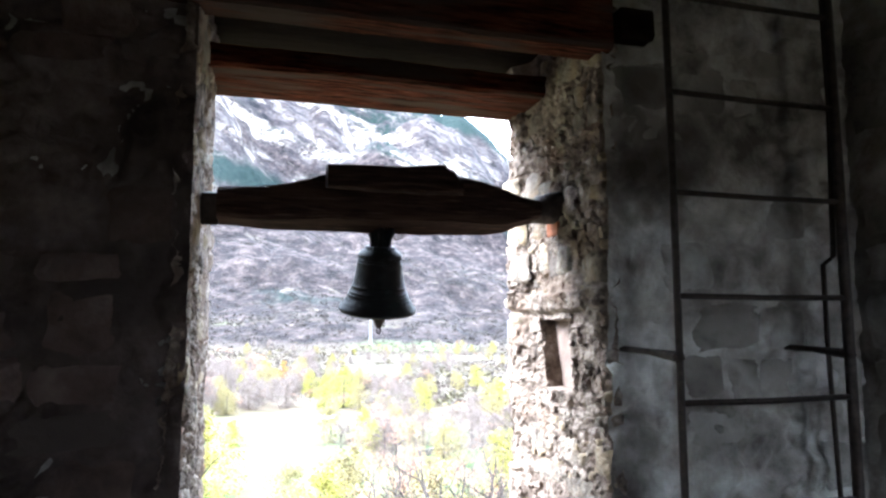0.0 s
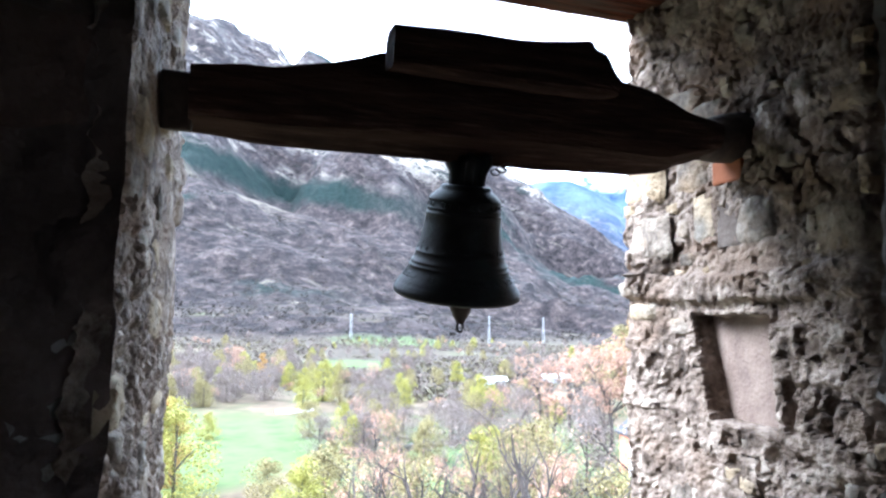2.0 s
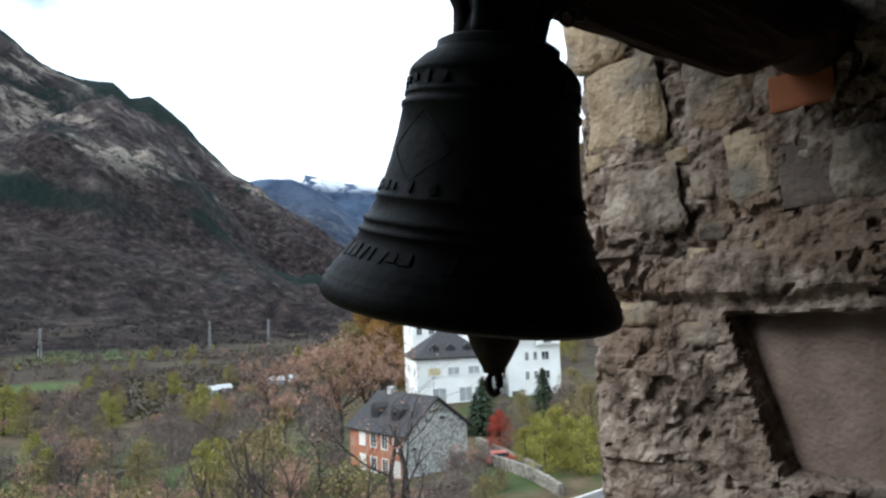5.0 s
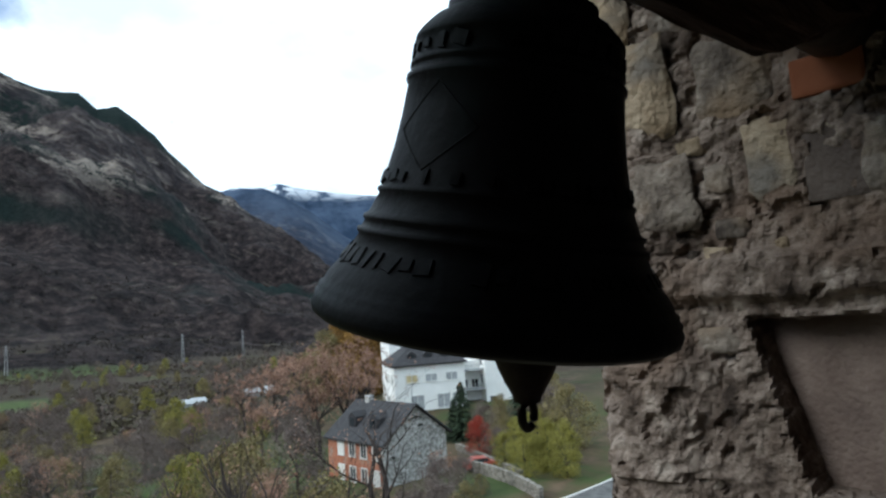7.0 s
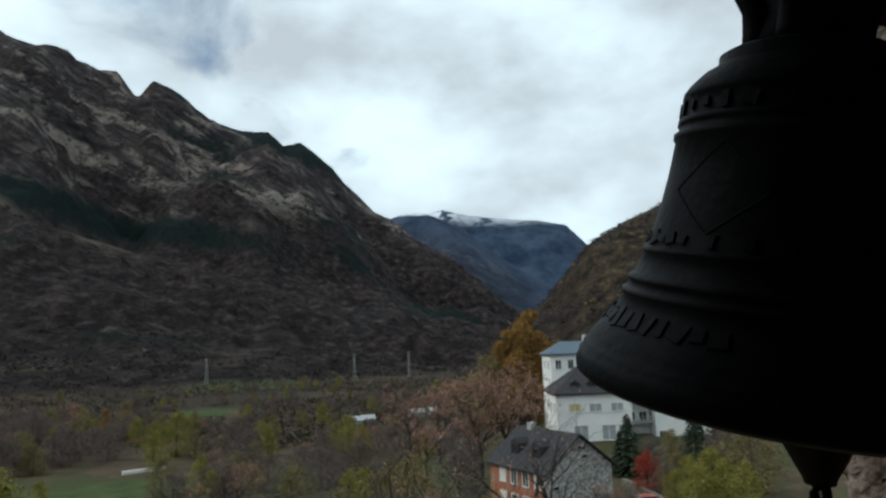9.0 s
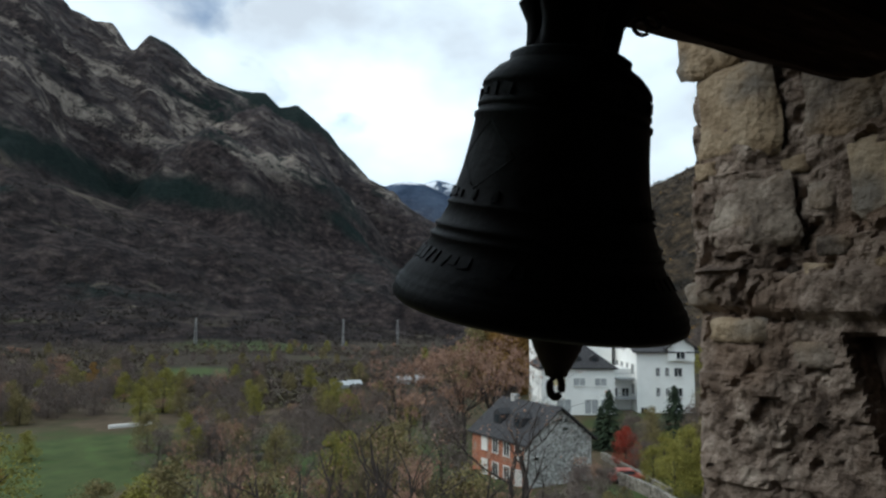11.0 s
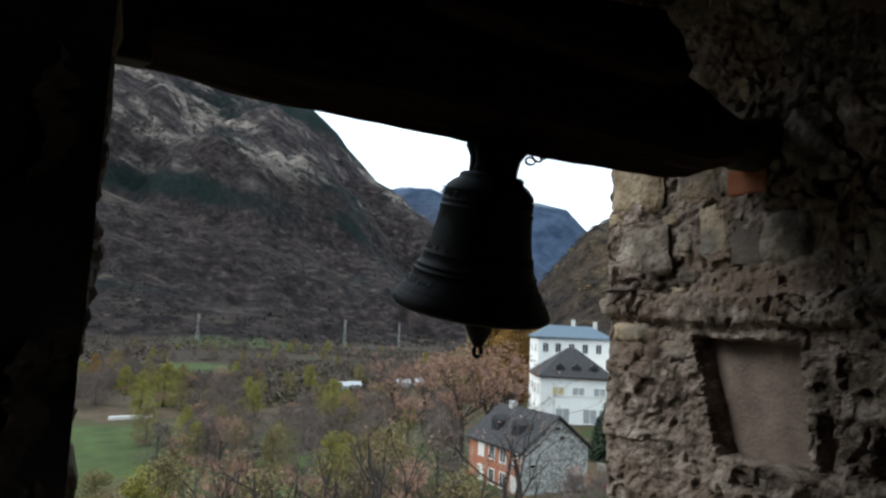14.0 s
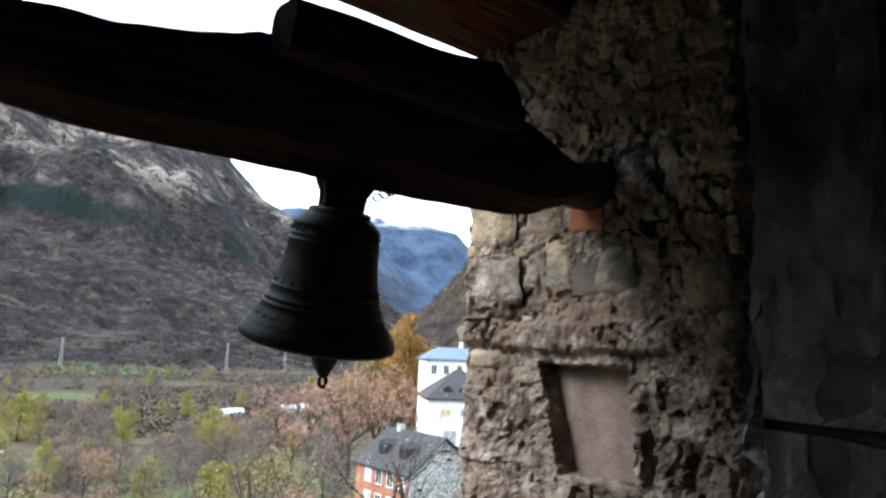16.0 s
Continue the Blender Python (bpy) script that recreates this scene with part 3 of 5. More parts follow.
v, f = rough_sheet((X0, Y0, SILL), (0.016, Y1 - Y0, 0), (0, 0, 2.9 - SILL), 150, 400, 0.011, 8.0, ((2.5, 1.0), (8.0, 0.8), (24.0, 0.45), (60, 0.3)), lambda p: edge(p) + rubble(p, 8.5, 12.0, 5.7, 0.014) + rubble(p, 26.0, 34.0, 2.1, 0.007) - 0.006)
put("mortar_face", mesh_of("mortar_face", v, f, MORTAR), wall_n, "pale rough lime mortar over rubble")
# left of the opening: inner face with shade painted into its brown
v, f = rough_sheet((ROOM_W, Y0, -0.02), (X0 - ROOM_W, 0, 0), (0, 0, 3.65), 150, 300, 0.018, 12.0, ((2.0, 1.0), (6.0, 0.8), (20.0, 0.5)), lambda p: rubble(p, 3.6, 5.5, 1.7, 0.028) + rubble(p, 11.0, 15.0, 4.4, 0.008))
put("inner_face", mesh_of("inner_face", v, f, SHADED_MORTAR, True), wall_n, "dark brown inner face with shade painted in")
v, f = rough_sheet((X1, Y0, -0.02), (ROOM_E - X1, 0, 0), (0, 0, 3.65), 120, 300, 0.018, 15.0, ((2.0, 1.0), (6.0, 0.8), (20.0, 0.5)), lambda p: rubble(p, 3.8, 5.5, 6.2, 0.028) + rubble(p, 11.0, 15.0, 9.4, 0.008))
put("inner_face", mesh_of("inner_face", v, f, INNER_MORTAR, True), wall_n)
v, f = rough_sheet((ROOM_E, Y0, -0.02), (0, ROOM_S - Y0, 0), (0, 0, 3.65), 90, 90, 0.03, 18.0, ((2.0, 1.0), (6.0, 0.8), (20.0, 0.35)))
put("inner_face", mesh_of("inner_face", v, f, INNER_MORTAR, True), wall_e)
v, f = rough_sheet((X1 + 0.062, 2.392, 1.338), (0, -0.265, 0), (0, 0, 0.264), 40, 40, 0.002, 31.0)
put("niche_back", mesh_of("niche_back", v, f, PINK_PLASTER, True), wall_n, "smooth pinkish plaster at the back of the niche")
sill = part("sill", box(X0 - 0.02, X1 + 0.02, Y0 + 0.03, Y1 + 0.02, SILL - 0.06, SILL, 0.01), STONE, wall_n)


def rough_beam(name, x0, x1, y0, y1, z0, z1, mat, label, seed, wob=0.006, parent=None, nx=60):
    """A hewn timber: a bevelled bar with uneven faces."""
    ring = []
    c = 0.012
    hy, hz = (y1 - y0) / 2, (z1 - z0) / 2
    for a, b2 in ((-hy + c, -hz), (-hy / 3, -hz), (hy / 3, -hz), (hy - c, -hz), (hy, -hz + c), (hy, 0), (hy, hz - c), (hy - c, hz), (0, hz), (-hy + c, hz), (-hy, hz - c), (-hy, 0), (-hy, -hz + c)):
        ring.append((a, b2))
    vs, fs, k = [], [], len(ring)
    for i in range(nx + 1):
        x = x0 + (x1 - x0) * i / nx
        for j, (a, b2) in enumerate(ring):
            q = Vector((x * 2.2, a * 14 + seed, b2 * 14))
            w = wob * noise.noise(q) + wob * 0.6 * noise.noise(q * 5)
            vs.append((x, (y0 + y1) / 2 + a + w * (1 if a > 0 else -1), (z0 + z1) / 2 + b2 + w))
    for i in range(nx):
        for j in range(k):
            j2 = (j + 1) % k
            fs.append((i * k + j, (i + 1) * k + j, (i + 1) * k + j2, i * k + j2))
    fs.append(tuple(range(k)))
    fs.append(tuple(nx * k + j for j in range(k - 1, -1, -1)))
    ob = put(name, mesh_of(name, vs, fs, mat, False), parent)
    return tagged(ob, label, "beam") if not parent else ob


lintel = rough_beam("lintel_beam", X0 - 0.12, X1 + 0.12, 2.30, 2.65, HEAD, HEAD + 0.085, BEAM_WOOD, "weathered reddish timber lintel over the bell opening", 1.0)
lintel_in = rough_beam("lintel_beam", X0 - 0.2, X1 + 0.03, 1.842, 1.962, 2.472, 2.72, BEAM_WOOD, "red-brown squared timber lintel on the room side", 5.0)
# filler beam: its near-black colour carries the shade of the gap between the lintels
lintel_mid = rough_beam("lintel_beam", X0 - 0.12, X1 + 0.12, 1.97, 2.65, HEAD + 0.20, HEAD + 0.38, DARK_WOOD, "dark timber filler between the other two, gap shade painted in", 9.0)
# added block, standing in for the dark top of the wall beside the ladder
dark_block = rough_beam("timber_stub", X1 + 0.035, X1 + 0.15, 1.79, 1.872, 2.50, 2.60, DARK_WOOD, "dark block added for the dark wall top by the ladder", 13.0, nx=8)


# ---- yoke and bell ----
def yoke_block(low, high, y0, y1, seed, nx=70, ny=8, nz=8, wob=0.006, keel=0.3):
    """A timber whose lower and upper edges follow two curves of x; its faces are hewn and uneven."""
    xa, xb = low[0][0], low[-1][0]
    ring = [(i / ny, 0.0) for i in range(ny)] + [(1.0, i / nz) for i in range(nz)] + [(1 - i / ny, 1.0) for i in range(ny)] + [(0.0, 1 - i / nz) for i in range(nz)]
    vs, fs, k = [], [], len(ring)
    for i in range(nx + 1):
        x = xa + (xb - xa) * i / nx
        lo, hi = curve_at(low, x), curve_at(high, x)
        for a, b in ring:
            ca, cb = a, b
            r = 0.05
            if (a < 0.01 or a > 0.99) and (b < 0.01 or b > 0.99):
                ca, cb = min(max(a, r), 1 - r), min(max(b, r), 1 - r)
            full = keel + (1 - keel) * ease(cb / 0.3) if cb < 0.3 else 1 - 0.12 * ease((cb - 0.7) / 0.3)
            p = Vector((x, (y0 + y1) / 2 + (y1 - y0) * (ca - 0.5) * full, lo + (hi - lo) * cb))
            q = Vector((p.x * 3 + seed, p.y * 16, p.z * 22))
            w = wob * (noise.noise(q) + 0.6 * noise.noise(q * 4))
            vs.append(p + Vector((0, (ca - 0.5) * 2 * w, (cb - 0.5) * 2 * w)))
    for i in range(nx):
        for j in range(k):
            j2 = (j + 1) % k
            fs.append((i * k + j, (i + 1) * k + j, (i + 1) * k + j2, i * k + j2))
    fs.append(tuple(range(k)))
    fs.append(tuple(nx * k + j for j in range(k - 1, -1, -1)))
    return vs, fs


SWING = 13.0                        # the yoke and the bell stand turned on their axle, mouth outwards
yoke = new("bell_yoke")
yoke.matrix_basis = pose(0.45, 2.249, 1.896, SWING, 0, 0)
tagged(yoke, "dark hewn oak bell yoke spanning the opening", "bell yoke")
back = Matrix.Translation((-0.45, 0, 0))
v, f = yoke_block([(-0.118, 0.008), (0.0, 0.001), (0.3, 0.0), (0.56, 0.002), (0.80, 0.005), (0.86, 0.014), (0.92, 0.040), (0.985, 0.062)],
                  [(-0.118, 0.128), (0.02, 0.138), (0.10, 0.152), (0.16, 0.170), (0.22, 0.190), (0.30, 0.192), (0.60, 0.205), (0.70, 0.208), (0.78, 0.194), (0.86, 0.172), (0.92, 0.154), (0.985, 0.142)], -0.072, 0.072, 2.0)
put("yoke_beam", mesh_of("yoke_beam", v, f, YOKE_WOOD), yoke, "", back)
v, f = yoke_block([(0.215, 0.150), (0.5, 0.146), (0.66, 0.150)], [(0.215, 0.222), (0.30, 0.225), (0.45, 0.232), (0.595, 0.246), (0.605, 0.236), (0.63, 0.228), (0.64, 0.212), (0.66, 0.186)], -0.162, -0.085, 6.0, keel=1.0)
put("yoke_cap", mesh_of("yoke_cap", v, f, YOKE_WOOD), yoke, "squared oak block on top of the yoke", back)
part("bearing_plate", box(-0.165, -0.112, -0.05, 0.05, 0.010, 0.112, 0.006), IRON, yoke, "black iron bearing plate", m=back)
v, f = tube([(0.965, 0, 0.098), (1.000, 0, 0.100), (1.005, 0, 0.102), (1.05, 0, 0.112), (1.095, 0, 0.118)], [0.044, 0.046, 0.052, 0.058, 0.062], 12)
put("axle_collar", mesh_of("axle_collar", v, f, IRON, True), yoke, "black iron axle collar", back)
v, f = tube([(0.41, 0, 0.2), (0.412, -0.01, 0.236)], [0.005, 0.004], 6)
put("nail", mesh_of("nail", v, f, IRON, True), yoke, "iron nail", back)

bell = new("church_bell")
bell.matrix_basis = pose(0.422, 2.309, 1.625, SWING, 0, 0)
tagged(bell, "small dark bronze church bell hanging under the yoke", "bell")
FLAT = 0.885


def on_bell(vs):
    return [(p[0], p[1], p[2] * FLAT) for p in vs]


outer = [(0.1290, 0.000), (0.1335, 0.004), (0.1345, 0.010), (0.1325, 0.014), (0.1325, 0.018), (0.1305, 0.019), (0.1300, 0.024), (0.1270, 0.026), (0.1250, 0.032), (0.1180, 0.042), (0.1090, 0.056), (0.1045, 0.066), (0.1060, 0.068), (0.1060, 0.071), (0.1030, 0.072), (0.1010, 0.077), (0.1025, 0.079), (0.1020, 0.082), (0.0985, 0.084),
         (0.0925, 0.100), (0.0940, 0.102), (0.0935, 0.105), (0.0915, 0.106), (0.0880, 0.120), (0.0840, 0.140), (0.0805, 0.165), (0.0780, 0.190), (0.0795, 0.192), (0.0795, 0.196), (0.0768, 0.197), (0.0762, 0.202), (0.0775, 0.203), (0.0772, 0.207), (0.0752, 0.208), (0.0740, 0.222), (0.0755, 0.224), (0.0750, 0.228), (0.0715, 0.234), (0.0640, 0.243), (0.0560, 0.249), (0.0540, 0.251), (0.0540, 0.258), (0.0480, 0.262), (0.0, 0.266)]
inner = [(0.0, 0.240), (0.050, 0.236), (0.064, 0.215), (0.070, 0.170), (0.080, 0.110), (0.100, 0.050), (0.118, 0.012), (0.1290, 0.000)]
v, f = lathe(inner[:-1] + outer, 72)
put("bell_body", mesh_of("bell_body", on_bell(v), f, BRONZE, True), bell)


def relief(count, z, r, w, h, deep, tilt=0.0, seed=1):
    """Raised cast marks round the bell."""
    rng = random.Random(seed)
    bm = bmesh.new()
    for k in range(count):
        a = 2 * math.pi * k / count
        if rng.random() < 0.15:
            continue
        hh = h * rng.uniform(0.5, 1.0)
        m = Matrix.Rotation(a, 4, "Z") @ Matrix.Translation((r, 0, z * FLAT)) @ Matrix.Rotation(tilt, 4, "Y") @ Matrix.Rotation(rng.uniform(-0.3, 0.3), 4, "X")
        bmesh.ops.create_cube(bm, size=1, matrix=m @ Matrix.Diagonal((deep, w * rng.uniform(0.4, 1.7), hh, 1)))
    return bm


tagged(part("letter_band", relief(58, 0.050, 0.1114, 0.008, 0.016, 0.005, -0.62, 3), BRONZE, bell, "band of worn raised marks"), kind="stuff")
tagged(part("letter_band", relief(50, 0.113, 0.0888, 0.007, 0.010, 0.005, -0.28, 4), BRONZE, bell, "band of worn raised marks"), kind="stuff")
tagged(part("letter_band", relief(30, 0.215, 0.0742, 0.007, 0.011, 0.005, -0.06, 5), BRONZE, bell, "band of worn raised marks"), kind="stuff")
rim = [(0.0, 0.185), (0.42, 0.150), (0.0, 0.118), (-0.42, 0.150), (0.0, 0.185)]
for a0 in (math.pi * 1.02, math.pi * 0.35):
    pts = []
    for (a, z), (a2, z2) in zip(rim, rim[1:]):
        for k in range(5):
            aa, zz = a0 + a + (a2 - a) * k / 5, z + (z2 - z) * k / 5
            r = curve_at([(0.106, 0.0915), (0.12, 0.088), (0.14, 0.084), (0.165, 0.0805), (0.19, 0.078)], zz)
            pts.append((r * math.cos(aa), r * math.sin(aa), zz * FLAT))
    pts.append(pts[0])
    v, f = tube(pts, [0.0007] * len(pts), 5, False)
    put("emblem", mesh_of("emblem", v, f, BRONZE, True), bell, "raised cast lozenge")
# crown: six canon loops and a middle post
for k in range(6):
    a = math.pi * k / 3 + 0.3
    c, s = math.cos(a), math.sin(a)
    v, f = tube([(0.029 * c, 0.029 * s, 0.256), (0.031 * c, 0.031 * s, 0.276), (0.034 * c, 0.034 * s, 0.294), (0.043 * c, 0.043 * s, 0.314), (0.044 * c, 0.044 * s, 0.326), (0.012 * c, 0.012 * s, 0.330)], [0.012, 0.0105, 0.0095, 0.0105, 0.011, 0.010], 8)
    put("canon", mesh_of("canon", on_bell(v), f, BRONZE, True), bell, "cast crown loop")
v, f = tube([(0, 0, 0.255), (0, 0, 0.29), (0, 0, 0.33)], [0.038, 0.029, 0.040], 14)
put("crown_post", mesh_of("crown_post", on_bell(v), f, BRONZE, True), bell)
for k in range(3):
    c = Vector((0.050 + 0.012 * k, -0.03, 0.306 - 0.008 * (1 - k)))
    pts = [c + Vector((0.010 * math.cos(w), 0.004 * math.sin(w) * (k % 2), 0.007 * math.sin(w))) for w in [2 * math.pi * i / 10 for i in range(11)]]
    v, f = tube(pts, [0.0022] * 11, 6, False)
    put("chain_link", mesh_of("chain_link", on_bell(v), f, IRON, True), bell, "small iron chain link")
# clapper: rod, ball and the eyed tail that shows below the lip
clapper_at = pose(0, 0, 0.2, -9, 0, 0) @ Matrix.Translation((0.0, 0.0, -0.223))
v, f = lathe([(0.0, 0.225), (0.006, 0.224), (0.006, 0.06), (0.012, 0.05), (0.021, 0.034), (0.0245, 0.018), (0.0245, 0.006), (0.021, -0.006), (0.015, -0.018), (0.0105, -0.026), (0.0095, -0.030)], 16)
put("clapper", mesh_of("clapper", v, f, IRON, True), bell, "dark iron clapper", clapper_at)
pts = [Vector((0.0068 * math.cos(w), 0, -0.039 + 0.0095 * math.sin(w))) for w in [2 * math.pi * i / 14 for i in range(15)]]
v, f = tube(pts, [0.0034] * 15, 8, False)
put("clapper_eye", mesh_of("clapper_eye", v, f, IRON, True), bell, "iron eye at the tail", clapper_at)

# ---- ladder by the opening ----
LX0, LX1, LY = 1.180, 1.795, 1.655
ladder = new("iron_ladder")
ladder.location = (LX0, LY, 0)
tagged(ladder, "thin black iron ladder fixed to the stone wall", "ladder")
back = Matrix.Translation(-ladder.location)
for x, r in ((LX0, 0.011), (LX1, 0.017)):
    v, f = tube([(x, LY, 0.0), (x, LY, 1.0), (x - 0.002, LY, 2.0), (x - 0.012, LY, 3.2)], [r] * 4, 8)
    put("rail", mesh_of("rail", v, f, IRON, True), ladder, "", back)
for k in range(9):
    z = 0.14 + 0.305 * k
    v, f = tube([(LX0, LY, z), ((LX0 + LX1) / 2, LY, z - 0.003), (LX1, LY, z)], [0.009] * 3, 8)
    put("rung", mesh_of("rung", v, f, IRON, True), ladder, "", back)
for x in (LX0, LX1):
    for z in (1.49, 2.95):
        v, f = tube([(x - 0.012, LY - 0.012, z), (x, LY, z), (x - 0.02, LY + 0.12, z + 0.01), (x - 0.05, Y0 + 0.03, z + 0.015)], [0.017, 0.017, 0.010, 0.010], 8)
        put("bracket", mesh_of("bracket", v, f, IRON, True), ladder, "iron wall bracket", back)
cable = new("cable", None)
cable.location = (1.88, 1.80, 0)
tagged(cable, "dark cable running down beside the ladder", "cable")
v, f = tube([(1.86, 1.82, 0.0), (1.88, 1.80, 0.9), (1.87, 1.81, 1.5), (1.85, 1.79, 1.78), (1.80, 1.70, 1.80), (1.797, 1.68, 2.3), (1.79, 1.68, 3.0)], [0.009] * 7, 6)
put("cable_run", mesh_of("cable_run", v, f, IRON, True), cable, "", Matrix.Translation(-cable.location))


# ---- buildings in the valley ----
def at(az, dist, z=0.0):
    return Vector((dist * math.sin(radians(az)), dist * math.cos(radians(az)), z))


def flat_mesh(verts, faces):
    bm = bmesh.new()
    vs = [bm.verts.new(p) for p in verts]
    for f in faces:
        bm.faces.new([vs[i] for i in f])
    bmesh.ops.recalc_face_normals(bm, faces=bm.faces)
    return bm


def gable_block(x0, x1, y0, y1, z0, eaves, ridge, along="y"):
    """Walls with two gables; the ridge runs along x or y."""
    if along == "y":
        xm = (x0 + x1) / 2
        vs = [(x0, y0, z0), (x1, y0, z0), (x1, y0, eaves), (xm, y0, ridge), (x0, y0, eaves), (x0, y1, z0), (x1, y1, z0), (x1, y1, eaves), (xm, y1, ridge), (x0, y1, eaves)]
    else:
        ym = (y0 + y1) / 2
        vs = [(x0, y1, z0), (x0, y0, z0), (x0, y0, eaves), (x0, ym, ridge), (x0, y1, eaves), (x1, y1, z0), (x1, y0, z0), (x1, y0, eaves), (x1, ym, ridge), (x1, y1, eaves)]
    return flat_mesh(vs, [(0, 1, 2, 3, 4), (9, 8, 7, 6, 5), (0, 5, 6, 1), (1, 6, 7, 2), (4, 9, 5, 0), (2, 7, 8, 3), (3, 8, 9, 4)])


def roof_slabs(x0, x1, y0, y1, eaves, ridge, along="y", over=0.5, thick=0.22):
    """Two roof slopes with thickness, overhanging the walls."""
    bm = bmesh.new()
    if along == "y":
        xm = (x0 + x1) / 2
        k = (ridge - eaves) / (xm - x0)
        for s, xe in ((-1, x0), (1, x1)):
            xo = xe + s * over
            zo = eaves - over * k
            a = [(xo, y0 - over, zo + 0.02), (xm, y0 - over, ridge + 0.02), (xm, y1 + over, ridge + 0.02), (xo, y1 + over, zo + 0.02)]
            vs = [bm.verts.new(p) for p in a] + [bm.verts.new((p[0], p[1], p[2] + thick)) for p in a]
            for q in ((0, 1, 2, 3), (4, 5, 6, 7), (0, 1, 5, 4), (1, 2, 6, 5), (2, 3, 7, 6), (3, 0, 4, 7)):
                bm.faces.new([vs[i] for i in q])
    else:
        ym = (y0 + y1) / 2
        k = (ridge - eaves) / (ym - y0)
        for s, ye in ((-1, y0), (1, y1)):
            yo = ye + s * over
            zo = eaves - over * k
            a = [(x0 - over, yo, zo + 0.02), (x0 - over, ym, ridge + 0.02), (x1 + over, ym, ridge + 0.02), (x1 + over, yo, zo + 0.02)]
            vs = [bm.verts.new(p) for p in a] + [bm.verts.new((p[0], p[1], p[2] + thick)) for p in a]
            for q in ((0, 1, 2, 3), (4, 5, 6, 7), (0, 1, 5, 4), (1, 2, 6, 5), (2, 3, 7, 6), (3, 0, 4, 7)):
                bm.faces.new([vs[i] for i in q])
    bmesh.ops.recalc_face_normals(bm, faces=bm.faces)
    return bm


def hip_roof(x0, x1, y0, y1, eaves, top, run=0.12, over=0.5):
    """A hipped roof with a short ridge."""
    xm, ym, h = (x0 + x1) / 2, (y0 + y1) / 2, (x1 - x0) * run
    o = over
    vs = [(x0 - o, y0 - o, eaves), (x1 + o, y0 - o, eaves), (x1 + o, y1 + o, eaves), (x0 - o, y1 + o, eaves), (xm - h, ym, top), (xm + h, ym, top)]
    vs += [(a, b, c - 0.25) for a, b, c in vs[:4]]
    return flat_mesh(vs, [(0, 1, 5, 4), (1, 2, 5), (2, 3, 4, 5), (3, 0, 4), (6, 9, 8, 7), (0, 6, 7, 1), (1, 7, 8, 2), (2, 8, 9, 3), (3, 9, 6, 0)])


def window(parent, x, y, z, w, h, facing="s", frame_mat=None, pane_mat=None):
    """A framed pane, set on a wall that faces -y ('s') or -x ('w'); x, y, z is its bottom middle on the wall."""
    fm, pm = frame_mat or PALE_TRIM, pane_mat or DARK_PANE
    m = Matrix.Translation((x, y, z)) @ (Matrix.Rotation(-math.pi / 2, 4, "Z") if facing == "w" else Matrix())
    t = 0.12
    bm = bmesh.new()
    for b in ((-w / 2 - t, -w / 2, -0.09, 0.02, -t, h + t), (w / 2, w / 2 + t, -0.09, 0.02, -t, h + t), (-w / 2, w / 2, -0.09, 0.02, h, h + t), (-w / 2 - 0.1, w / 2 + 0.1, -0.16, 0.02, -t, 0.0)):
        add_box(bm, *b)
    add_box(bm, -0.04, 0.04, -0.06, 0.02, 0, h)
    win = part("window", bm, fm, parent, m=m)
    part("pane", box(-w / 2, w / 2, -0.03, 0.015, 0, h), pm, win)
    return win


# stone house with a brick front
HX0, HX1, HY0, HY1, HZ, HE, HR = 44.6, 53.8, 60.3, 70.9, -17.6, -11.7, -8.3
house = new("stone_house")
house.location = (50, 65, HZ)
tagged(house, "old house with rubble gable, red brick front and slate roof", "house")
hb = Matrix.Translation(-house.location)
part("wall", gable_block(HX0, HX1, HY0, HY1, HZ, HE, HR), HOUSE_STONE, house, "pale rubble stone gable wall", m=hb)
part("brick_front", box(HX0 - 0.12, HX0 + 0.05, HY0 + 0.5, HY1, HZ, HE - 0.1), RED_WALL, house, "red brick front with pale panels", m=hb)
roof = part("roof", roof_slabs(HX0, HX1, HY0, HY1, HE, HR), SLATE, house, "dark slate roof", m=hb)
for y in (63.5, 67.5):
    d = part("dormer", gable_block(45.7, 47.6, y - 0.7, y + 0.7, -11.2, -9.5, -8.9, "x"), SLATE, roof, "slate dormer")
    part("dormer_window", box(45.62, 45.72, y - 0.4, y + 0.4, -10.5, -9.6), DARK_PANE, roof)
part("chimney", box(48.8, 49.6, 68.2, 69.0, -9.2, -7.5, 0.05), HOUSE_STONE, roof, "rubble chimney")
for y in (61.6, 63.8, 66.0, 68.2):
    for z in (-16.4, -13.6):
        window(house, HX0 - 0.13 - 50, y - 65, z - HZ, 1.0, 1.6, "w", PALE_TRIM, PALE_TRIM if (y + z) % 3 < 1.2 else DARK_PANE)
window(house, 51.5 - 50, HY0 - 0.01 - 65, -16.0 - HZ, 0.9, 1.3, "s", HOUSE_STONE)
for k in range(90):
    # proud stones of the gable, placed in loose courses
    rng = random.Random(k)
    row = k // 9
    z = HZ + 0.35 + row * 0.95 + rng.uniform(-0.1, 0.1)
    half = 4.4 if z < HE else max(0.2, 4.4 * (HR - 0.5 - z) / (HR - HE))
    x = 49.2 + half * (((k % 9) + rng.uniform(0.1, 0.9)) / 4.5 - 1)
    if z > HR - 0.9 or abs(x - 51.5) < 0.9 and abs(z + 15.3) < 1.3:
        continue
    w, h = rng.uniform(0.25, 0.5), rng.uniform(0.14, 0.26)
    part("stone", box(x - w - 50, x + w - 50, HY0 - 0.06 - 65, HY0 + 0.05 - 65, z - h - HZ, z + h - HZ, 0.05), HOUSE_STONE, house)

